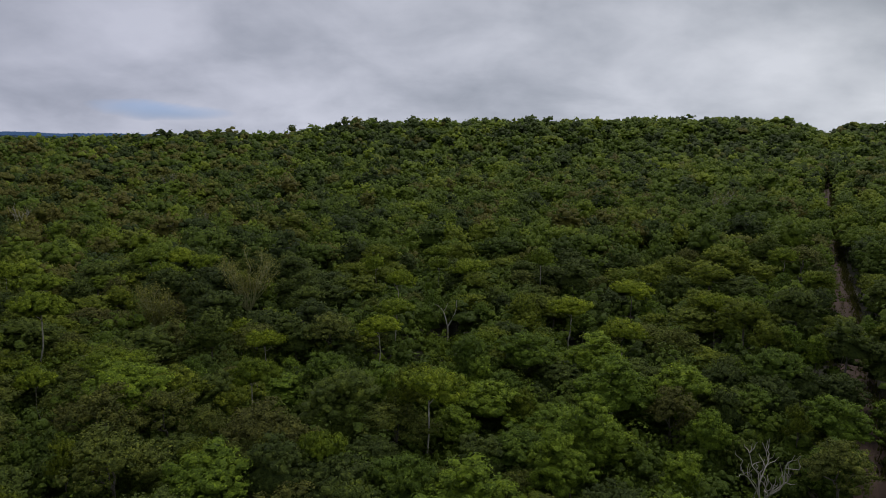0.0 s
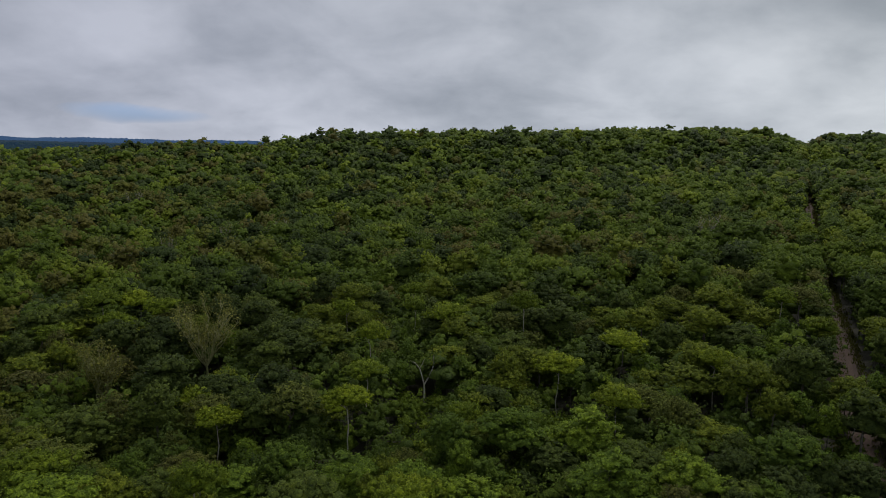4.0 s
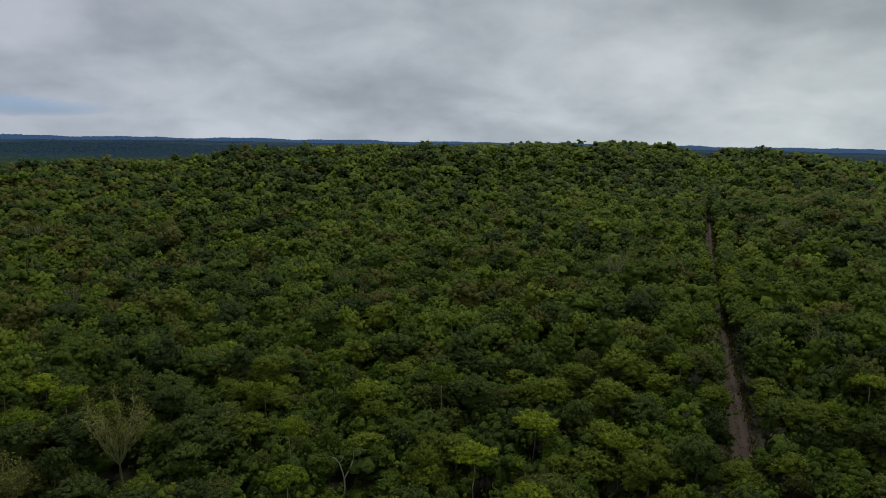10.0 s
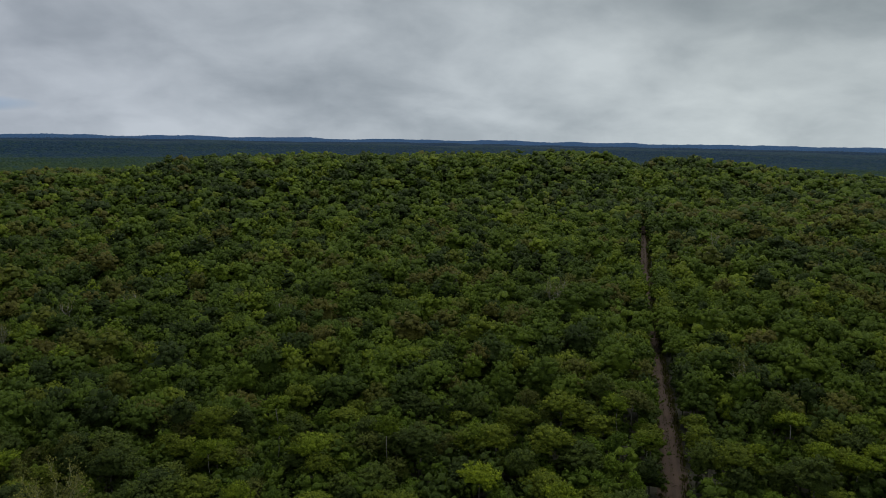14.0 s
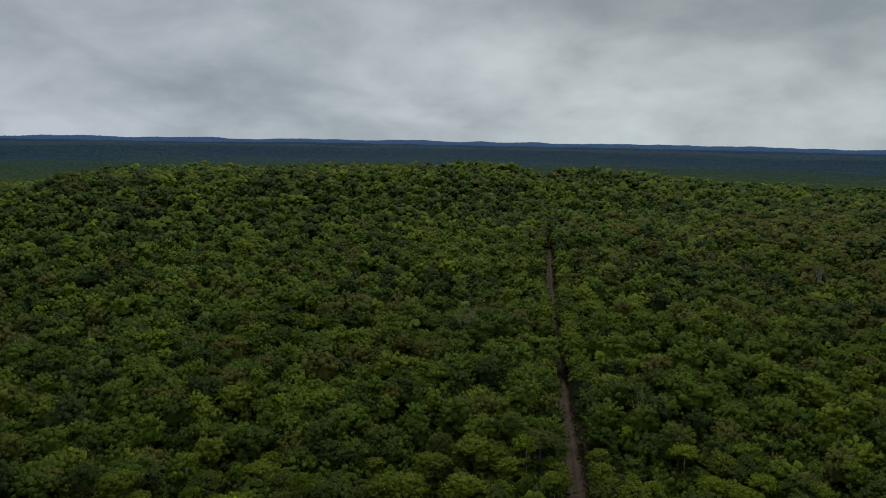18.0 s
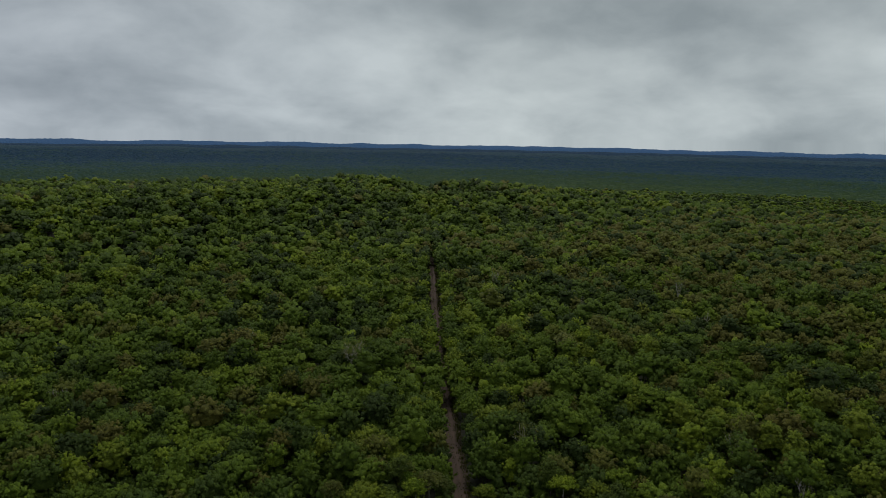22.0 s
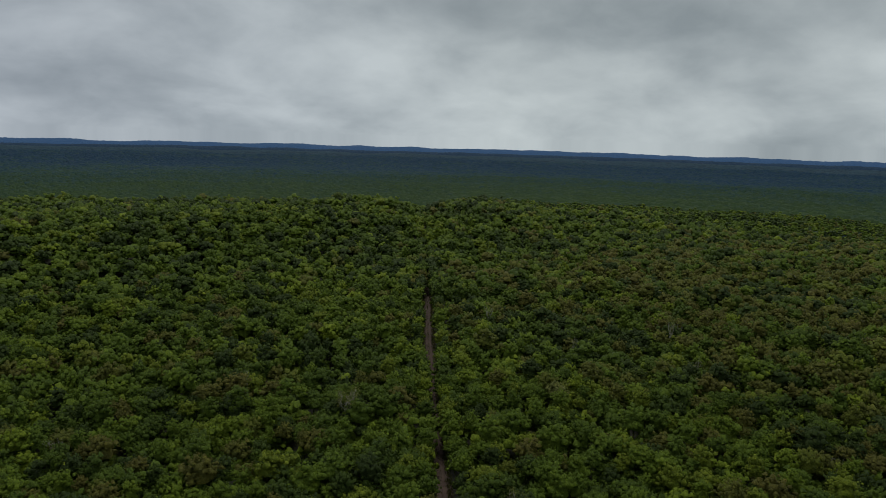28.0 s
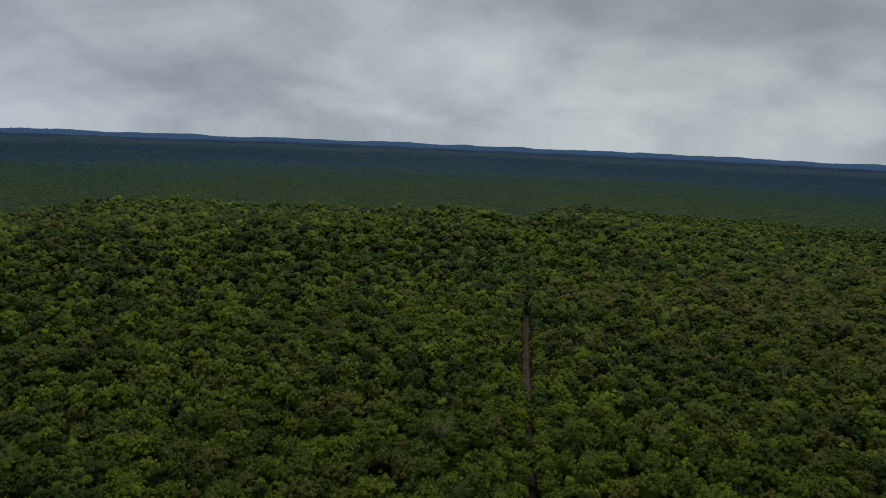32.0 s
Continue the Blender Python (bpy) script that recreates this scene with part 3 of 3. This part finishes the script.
def forked_tree():
    """A tall pale tree whose trunk parts into two bent bare arms."""
    rng = np.random.RandomState(318)
    top = tagged(new("forked_tree"), "tall pale tree forked like a Y with few leaves", "tree")
    crotch = (0.55, 0.0, 4.9)
    arms = [[crotch, (0.28, 0.0, 6.0), (-0.05, 0.1, 7.0), (-0.6, 0.1, 7.7), (-1.25, 0.0, 8.05)], [crotch, (1.05, 0.2, 5.7), (1.5, 0.2, 6.7), (1.75, 0.2, 7.6), (1.7, 0.1, 8.7)],
            [(-0.05, 0.1, 7.0), (0.3, 0.0, 7.6), (0.55, 0.0, 8.3)]]
    part("trunk", mesh_from("trunk", *limb([(0.2, 0, -0.4), (0.35, 0, 1.5), (0.6, 0, 3.4), crotch], (0.17, 0.15, 0.13, 0.12), 7), PALE_BARK, smooth_faces=True), top)
    for way in arms:
        part("limb", mesh_from("limb", *limb(way, np.linspace(0.1 if way[0] == crotch else 0.05, 0.04, len(way)), 6), PALE_BARK, smooth_faces=True), top)
    tips = np.array([way[-1] for way in arms])
    spots = tips[rng.randint(0, 3, 220)] + rng.normal(0, 0.42, (220, 3))
    v, f = sprays(rng, spots, rng.normal(0, 1, (220, 3)) + (0, 0, 0.8), 0.1)
    part("crown", mesh_from("crown", v, f, LEAF["broadleaf"]), top)
    return top


# ---- trees: where they stand ----
EDGE_LEFT, EDGE_RIGHT = radians(-38), radians(69)


def opening(y):
    """Half the width of the road that the crowns leave open: wider in three stretches, nearly closed between them."""
    return (-0.1 - 0.4 * smooth(70, 80, y) + 1.1 * smooth(84, 96, y) + 1.1 * smooth(106, 116, y) - 1.4 * smooth(143, 168, y) + 1.5 * smooth(200, 214, y)
            - 1.8 * smooth(290, 316, y) + 0.35 * np.sin(y / 7.0))


def scatter(step, r0, r1, seed, near=True, left=EDGE_LEFT, right=EDGE_RIGHT, verge=True):
    """Places on an uneven grid within a ring of the plan, with a row of smaller trees along each side of the road."""
    rng = np.random.RandomState(seed)
    g = np.arange(-r1, r1 + step, step)
    x, y = np.meshgrid(g, np.arange(-r1 if near else 0, r1 + step, step * 0.88))
    x = x + (np.arange(len(x)) % 2)[:, None] * step / 2
    x, y = x.ravel(), y.ravel()
    x, y = x + rng.uniform(-0.36, 0.36, x.size) * step, y + rng.uniform(-0.36, 0.36, y.size) * step
    size = np.clip(rng.lognormal(-0.02, 0.26, x.size), 0.58, 1.5)
    off = np.abs(x - road_x(y)) * 0.886
    keep = (off > opening(y) + 5.2) | (y > 545) if verge else off > -1
    x, y, size = x[keep], y[keep], size[keep]
    if verge:
        v = np.arange(-20, 545, 4.3)
        for side in (-1, 1):
            vy = v + rng.uniform(-2.0, 2.0, v.size)
            s = side * (opening(vy) + 2.5 + rng.uniform(-0.3, 0.9, v.size))
            x = np.concatenate([x, road_x(vy) + s * 0.886])
            y = np.concatenate([y, vy - s * 0.464])
            size = np.concatenate([size, rng.uniform(0.74, 0.98, v.size)])
    for kind, sx, sy, height, radius in SPECIAL:
        keep = np.hypot(x - sx, y - sy) > 0.6 * radius
        x, y, size = x[keep], y[keep], size[keep]
    r, a = np.hypot(x, y), np.arctan2(x, y)
    keep = (r >= r0) & (r < r1) & (a > left) & (a < right)
    return x[keep], y[keep], size[keep], rng


SPECIAL = [
    # kind, x, y, height, radius
    ("thin_tall", -29.2, 102.5, 13.6, 4.4), ("fork", 0.3, 93.3, 9.0, 2.0), ("umbrella", -7.2, 77.6, 10.5, 2.9), ("umbrella", -19.5, 74.0, 9.8, 2.5),
    ("dead", 24.4, 48.5, 8.6, 2.4), ("bright", 26.9, 97.0, 11.2, 3.5), ("pale", 132.0, 161.0, 12.2, 4.0), ("dead", 215.9, 187.2, 10.0, 2.6),
    ("dead", 168.4, 96.8, 10.0, 2.2), ("dark", -8.8, 57.0, 11.0, 5.0), ("umbrella", 17.2, 90.0, 9.9, 3.2), ("bright", -46.0, 122.0, 11.8, 3.8),
    ("umbrella", 36.6, 90.0, 10.2, 3.2), ("umbrella", 21.7, 79.5, 9.8, 2.9), ("tall", 190.6, 482.0, 15.6, 4.8), ("tall", -90.0, 415.0, 16.4, 3.0),
    ("tall", -62.8, 440.0, 14.6, 3.8), ("tall", 0.6, 440.0, 14.6, 4.2), ("tall", 25.2, 440.0, 12.6, 3.2), ("tall", 88.6, 440.0, 12.6, 3.4),
    ("thin_tall", -39.4, 93.1, 10.2, 2.4), ("bright", 68.4, 92.2, 11.0, 1.7), ("dark", 163.7, 159.0, 11.5, 4.6),
]
BARE = ("dead", "fork", "thin_tall")


def cleared(x, y):
    """Gaps cut along the camera's line of sight before the bare and the slender trees, so that their stems show."""
    gap = np.zeros(np.shape(x), bool)
    for kind, sx, sy, height, radius in SPECIAL:
        if kind in BARE or kind == "umbrella":
            deep, half = (23, 2.9) if kind == "fork" else (9, 2.4 if kind in BARE else 1.8)
            gap |= (np.abs(x - sx * y / sy) < half) & (y - sy < 1.0) & (y - sy > -deep)
    return gap


KINDS = {
    # kind: name, label, group, bark
    "broadleaf": ("broadleaf_tree", "mid-green broadleaf tree with a lumpy rounded crown, in dense forest", "broadleaf trees of the near forest"),
    "umbrella": ("flat_topped_tree", "bright yellow-green flat-topped tree on a slender pale trunk", "flat-topped trees of the near forest"),
    "light": ("light_green_tree", "light yellow-green tree with an airy spreading crown, in dense forest", "light green trees of the near forest"),
    "olive": ("dry_tree", "olive-brown thinly leaved tree with its grey branches showing", "half-dry trees of the near forest"),
    "dark": ("dark_tree", "dark green dense round-crowned tree in the forest", "dark trees of the near forest"),
}


PADS = {"broadleaf": 10, "umbrella": 8, "light": 9, "olive": 10, "dark": 11}
SIZES = {"broadleaf": (10.0, 2.75), "umbrella": (10.2, 2.7), "light": (10.0, 2.9), "olive": (9.5, 2.8), "dark": (9.8, 2.7)}


def near_forest():
    """The trees nearest to the eye: finer leaves up to 74 m, coarser ones behind them."""
    masters = {}
    for fine in (True, False):
        for kind, (name, label, group) in KINDS.items():
            height, radius = SIZES[kind]
            bark = PALE_BARK if kind == "umbrella" else BARK
            for v in range(4 if kind == "broadleaf" else 3):
                leaves, leaf = (2300, 0.08) if fine else (1350, 0.1)
                if kind == "olive":
                    leaves = leaves * 5 // 4
                ob = tree_thing(name, kind, 100 + 17 * v + len(name) + 400 * fine, height, radius, leaves, leaf, PADS[kind] + v, 10 if fine else 13, label, "tree", group, bark, fine)
                masters.setdefault((kind, fine), []).append(ob)
    x, y, size, rng = scatter(4.4, 17, 132, 71)
    keep = ~cleared(x, y)
    x, y, size = x[keep], y[keep], np.minimum(size[keep], 1.22)
    z = land(x, y)
    used = set()
    for px, py, pz, wide in zip(x, y, z, size):
        if any(math.hypot(px - s[1], py - s[2]) < 0.55 * s[4] + (2.4 if s[0] in BARE else 1.6) for s in SPECIAL):
            continue
        pick = rng.uniform()
        # more brown and dark trees at the sides, partly to imitate lens vignetting
        dry = 0.09 + 0.36 * float(smooth(15, -60, px)) + 0.26 * float(smooth(95, 140, px))
        kind = "olive" if pick < dry else "light" if pick < dry + 0.17 else "umbrella" if pick > 0.93 else "dark" if pick > 0.74 - 0.18 * float(smooth(5, -50, px)) else "broadleaf"
        choice = masters[(kind, bool(math.hypot(px, py) < 74))]
        master = choice[rng.randint(len(choice))]
        tall = (0.7 + 0.3 * wide) * rng.uniform(0.78, 1.14)
        # trees before the bare and slender ones are shrunk to fit the camera's view
        if any(s[0] in BARE and abs(px - s[1]) < 3.6 and -19 < py - s[2] < 2.5 for s in SPECIAL):
            wide, tall = min(wide, 0.75), min(tall, 0.95) * 0.62
        elif any(s[0] == "umbrella" and abs(px - s[1]) < 2.6 and -9 < py - s[2] < 1 for s in SPECIAL):
            wide, tall = min(wide, 0.8), min(tall, 1.0) * 0.74
        m = Matrix.LocRotScale((px, py, pz), Euler((rng.normal(0, 0.05), rng.normal(0, 0.05), rng.uniform(0, 6.28))), (wide, wide, tall))
        if master.name in used:
            copy_thing(master, m)
        else:
            master.matrix_basis = m
            used.add(master.name)
    for rows in masters.values():
        for ob in rows:
            if ob.name not in used:
                for q in (*ob.children_recursive, ob):
                    bpy.data.objects.remove(q)


def special_trees():
    for i, (kind, x, y, height, radius) in enumerate(SPECIAL):
        if kind == "dead":
            ob = bare_tree("dead_tree", 300 + i, height, radius, 6, "leafless dead tree with bleached white branches in the forest", fine=0.5)
        elif kind == "fork":
            ob = forked_tree()
        elif kind == "thin_tall":
            ob = bare_tree("pale_bare_tree", 300 + i, height, radius, 18, "pale straw-coloured almost leafless tree with upright branches", 2400, split=0.38, fine=0.6, twigs=12, bark=STRAW_BARK)
        elif kind == "umbrella":
            ob = tree_thing("flat_topped_tree", "umbrella", 300 + i, height, radius, 1800, 0.09, 10, 12, "bright green umbrella-shaped tree on a tall white trunk", "tree", "", PALE_BARK, leaf="bright")
        elif kind == "bright":
            ob = tree_thing("bright_tree", "umbrella", 300 + i, height, radius, 1800, 0.09, 12, 12, "bright yellow-green leafy tree standing out of the forest", "tree", "", BARK, leaf="bright")
        elif kind == "tall":
            ob = tree_thing("tall_tree", "dark", 300 + i, height, radius, 200, 0.2, 9, 6, "tall dark tree standing above the hill's skyline", "tree", "", BARK)
        elif kind == "pale":
            ob = tree_thing("pale_tree", "pale", 300 + i, height, radius, 1400, 0.1, 11, 11, "pale grey-green rounded tree standing out of the forest", "tree", "", BARK)
        else:
            ob = tree_thing("dark_tree", "dark", 300 + i, height, radius, 4200, 0.08, 14, 12, "broad dark green feathery tree with pale forked stems", "tree", "", PALE_BARK)
        ob.location = (x, y, float(land(x, y)))


def bleached_trees():
    """Pale leafless or half-leafless trees scattered through the forest."""
    rng = np.random.RandomState(91)
    label, group = "bleached half-leafless tree with pale upright branches", "bleached trees of the forest"
    masters = [bare_tree("bleached_tree", 700 + i, 10.6, 2.5, 6 + i, label, n, fine=0.6) for i, n in enumerate((60, 260, 600))]
    for ob in masters:
        tagged(ob, label, "tree", group)
    x, y, size, rng = scatter(19.0, 138, 300, 92)
    count = 0
    for px, py, wide in zip(x, y, size):
        if rng.uniform() > 0.1 or any(math.hypot(px - s[1], py - s[2]) < 9 for s in SPECIAL) or abs(px - road_x(py)) < 6:
            continue
        master = masters[count % 3]
        m = Matrix.LocRotScale((px, py, float(land(px, py))), Euler((rng.normal(0, 0.06), rng.normal(0, 0.06), rng.uniform(0, 6.28))), (wide, wide, rng.uniform(0.95, 1.15)))
        if count < 3:
            master.matrix_basis = m
        else:
            copy_thing(master, m)
        count += 1


def canopy(name, label, x, y, size_t, rng, leaves, size, pads, clumps, mat, variants=10, radius=3.3, height=TREE, kinds=("broadleaf", "dark", "light", "broadleaf", "umbrella"), trunks=True, tone=None, vary=0.22, heart=0.85):
    """Many trees joined into one mesh: every one turned, sized and tinted by itself."""
    shapes = []
    for v in range(variants):
        r2 = np.random.RandomState(500 + v)
        cv, cf, cn, mid = crown(r2, kinds[v % len(kinds)], radius, pads, clumps, leaves, size, heart=heart)
        if trunks:
            stem = limb([(0, 0, -height), (0, 0, 0)], (0.14, 0.09), 4)
            tv, tf = stem
            tri = np.concatenate([tf[:, [0, 1, 2]], tf[:, [0, 2, 3]]])
            cv, cf = np.concatenate([cv, tv]), np.concatenate([cf, tri + len(cv)])
            cn = np.concatenate([cn, unit(tv * (1, 1, 0))])
        shapes.append((cv, cf, cn))
    z = land(x, y)
    pick = rng.randint(0, variants, len(x))
    verts, faces, tints, lies, base = [], [], [], [], 0
    for v, (cv, cf, cn) in enumerate(shapes):
        w = np.nonzero(pick == v)[0]
        k = len(w)
        if not k:
            continue
        a, wide = rng.uniform(0, 6.28, k), size_t[w]
        tall = (0.7 + 0.3 * wide) * rng.uniform(0.97 - vary, 1.0 + vary, k)
        c, s = np.cos(a), np.sin(a)
        px = (cv[:, 0] * c[:, None] - cv[:, 1] * s[:, None]) * wide[:, None] + x[w][:, None]
        py = (cv[:, 0] * s[:, None] + cv[:, 1] * c[:, None]) * wide[:, None] + y[w][:, None]
        nx, ny = cn[:, 0] * c[:, None] - cn[:, 1] * s[:, None], cn[:, 0] * s[:, None] + cn[:, 1] * c[:, None]
        lies.append(np.stack([nx, ny, np.broadcast_to(cn[:, 2], nx.shape)], -1).reshape(-1, 3))
        top = height * tall - radius * wide * 0.55
        pz = cv[:, 2] * (0.5 * wide + 0.68)[:, None] + (z[w] + top)[:, None]
        verts.append(np.stack([px, py, pz], -1).reshape(-1, 3))
        faces.append((cf[None] + (np.arange(k) * len(cv))[:, None, None]).reshape(-1, 3) + base)
        t = rng.uniform(0, 0.86, k) if tone is None else tone(x[w], y[w], rng)
        tints.append(np.repeat(t, len(cv)))
        base += k * len(cv)
    me = mesh_from(name, np.concatenate(verts), np.concatenate(faces), mat, np.concatenate(tints), normals=np.concatenate(lies))
    tagged(new(name, me), label, "forest", kind="stuff")


def drift(x, y, rng):
    """Tints in drifts: mostly greens; drier browns and darker greens towards the sides, partly painting in lens
    vignetting.
    """
    dry = 0.12 - 0.07 * smooth(220, 340, y) + 0.40 * smooth(-20, -170, x) * (1 - 0.6 * smooth(300, 420, y)) + (0.42 + 0.25 * waves(x, y, 60, 18)) * smooth(120, 250, x) * (1 - smooth(280, 380, y))
    t = np.clip(0.42 - 0.14 * smooth(10, -90, x) * (1 - smooth(300, 420, y)) - 0.14 * smooth(130, 240, x) * (1 - smooth(300, 420, y)) - 0.07 * smooth(310, 420, y) + 0.16 * waves(x, y, 120, 14) + rng.normal(0, 0.31, len(x)), 0.0, 0.86)
    return np.where(rng.uniform(0, 1, len(x)) < dry, rng.uniform(0.88, 1.0, len(x)), t)


def shade(x, y, rng):
    return rng.uniform(0.3, 0.84, len(x))


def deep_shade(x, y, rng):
    # darker greens put the shade beneath the trees into the shrubs' colour
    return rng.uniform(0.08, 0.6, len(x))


def haze_tone(x, y, rng):
    """Lighter woods at the hill's foot; farther over the plain, haze is painted in as darker blue-green."""
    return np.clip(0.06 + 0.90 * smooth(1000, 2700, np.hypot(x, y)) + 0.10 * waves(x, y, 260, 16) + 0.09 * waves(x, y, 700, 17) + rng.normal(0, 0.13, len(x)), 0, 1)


special_trees()
near_forest()
bleached_trees()
HILL = "dense green forest canopy on the flat-topped hill"
FAR = "unbroken dark green forest over the far plain"
SPLIT, LEFT, RIGHT = radians(24), radians(-36), radians(66)
x, y, size, rng = scatter(6.1, 132, 225, 72)
canopy("forest_middle", "dense mixed green forest canopy on the gentle slope", x, y, size, rng, 260, 0.14, 9, 7, LEAVES, radius=3.9, tone=drift, heart=0.72)
x, y, size, rng = scatter(6.1, 225, 335, 82)
canopy("forest_upper_slope", "dense mixed green forest canopy higher up the slope", x, y, size, rng, 70, 0.19, 8, 4, LEAVES, radius=3.9, tone=drift, heart=0.78)
x, y, size, rng = scatter(6.7, 335, 470, 73)
canopy("forest_hill", HILL, x, y, size, rng, 16, 0.3, 6, 3, LEAVES, radius=4.2, tone=drift, trunks=False, vary=0.16, heart=0.9, kinds=("light", "broadleaf", "umbrella", "light", "dark"))
x, y, size, rng = scatter(6.9, 470, 630, 86)
canopy("forest_hilltop", "dense green forest canopy on the top and far side of the hill", x, y, size, rng, 0, 0.3, 5, 2, LEAVES, radius=4.3, tone=drift, trunks=False, vary=0.16, heart=0.9, kinds=("light", "broadleaf", "umbrella", "light", "dark"))
x, y, size, rng = scatter(8.0, 630, 860, 77, near=False, verge=False, left=SPLIT, right=RIGHT)
canopy("forest_back_slope", "green forest canopy on the long back slope of the hill", x, y, size, rng, 0, 0.6, 5, 0, LEAVES, radius=4.9, tone=drift, trunks=False)
x1, y1, s1, rng = scatter(9.6, 630, 1900, 74, near=False, verge=False, left=LEFT, right=SPLIT)
x2, y2, s2, rng = scatter(9.6, 860, 1900, 78, near=False, verge=False, left=SPLIT, right=RIGHT)
canopy("forest_plain", FAR, np.append(x1, x2), np.append(y1, y2), np.append(s1, s2), rng, 0, 1.0, 0, 0, FAR_LEAVES, radius=6.6, trunks=False, tone=haze_tone, kinds=("light", "umbrella"), vary=0.1)
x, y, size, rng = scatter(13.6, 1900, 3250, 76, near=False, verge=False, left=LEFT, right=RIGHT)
canopy("forest_distance", "forest of the distant plain and its low ridges, tinted blue in place of haze", x, y, size, rng, 0, 1.0, 0, 0, FAR_LEAVES, radius=12.0, height=8.0, trunks=False, tone=haze_tone, kinds=("umbrella",), vary=0.03)
SHRUBS = ("broadleaf", "light")
x, y, size, rng = scatter(3.4, 17, 80, 75)
gap = cleared(x, y)
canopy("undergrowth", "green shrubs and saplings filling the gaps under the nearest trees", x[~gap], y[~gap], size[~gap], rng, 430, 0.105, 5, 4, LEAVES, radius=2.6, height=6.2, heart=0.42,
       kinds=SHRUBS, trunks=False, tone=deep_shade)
x, y, size, rng = scatter(3.6, 80, 175, 83)
gap = cleared(x, y)
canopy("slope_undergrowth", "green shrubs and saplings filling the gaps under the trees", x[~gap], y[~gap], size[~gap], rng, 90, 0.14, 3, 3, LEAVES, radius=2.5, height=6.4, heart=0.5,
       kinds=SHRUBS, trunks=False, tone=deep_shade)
x, y, size, rng = scatter(2.2, 17, 175, 93)
gap = cleared(x, y)
canopy("low_shrubs", "low green shrubs in the small gaps before bare trees", x[gap], y[gap], size[gap], rng, 260, 0.09, 5, 4, LEAVES, radius=1.7, height=3.6, heart=0.5,
       kinds=SHRUBS, trunks=False, tone=shade)
x, y, size, rng = scatter(5.4, 175, 335, 79)
canopy("upper_undergrowth", "saplings and shrubs under the trees of the slope", x, y, size, rng, 16, 0.19, 3, 2, LEAVES, radius=3.0, height=6.6, heart=0.7,
       kinds=("broadleaf", "light"), trunks=False, tone=shade)
x, y, size, rng = scatter(5.6, 335, 640, 89)
canopy("hill_undergrowth", "saplings and shrubs under the trees of the hill", x, y, size, rng, 0, 1.0, 0, 0, LEAVES, radius=3.4, height=6.9, trunks=False, tone=shade)
WEST, EAST = radians(-180), radians(180)


def all_round(step, near, far, seed):
    """Places behind and beside the flight, outside the sector that it looks into."""
    x1, y1, s1, r = scatter(step, near, far, seed, left=WEST, right=EDGE_LEFT)
    x2, y2, s2, r = scatter(step, near, far, seed + 1, left=EDGE_RIGHT, right=EAST)
    return np.append(x1, x2), np.append(y1, y2), np.append(s1, s2), r


x1, y1, s1, rng = scatter(5.0, 0, 17, 80, left=WEST, right=EAST)
x2, y2, s2, rng = all_round(5.0, 17, 60, 81)
x, y, size = np.append(x1, x2), np.append(y1, y2), np.append(s1, s2)
canopy("forest_below", "dense green forest under and beside the start of the flight", x, y, size, rng, 60, 0.16, 6, 5, LEAVES, radius=3.2, tone=drift)
x1, y1, s1, rng = scatter(3.4, 0, 17, 84, left=WEST, right=EAST)
x2, y2, s2, rng = all_round(3.4, 17, 60, 85)
x, y, size = np.append(x1, x2), np.append(y1, y2), np.append(s1, s2)
canopy("undergrowth_below", "green shrubs and saplings under the trees near the start", x, y, size, rng, 20, 0.15, 3, 1, LEAVES, radius=2.4, height=5.4,
       kinds=("broadleaf", "dark"), trunks=False, tone=shade)
x, y, size, rng = all_round(5.6, 60, 150, 87)
canopy("forest_around", "dense green forest going on around the flight", x, y, size, rng, 0, 0.3, 4, 1, LEAVES, tone=drift)
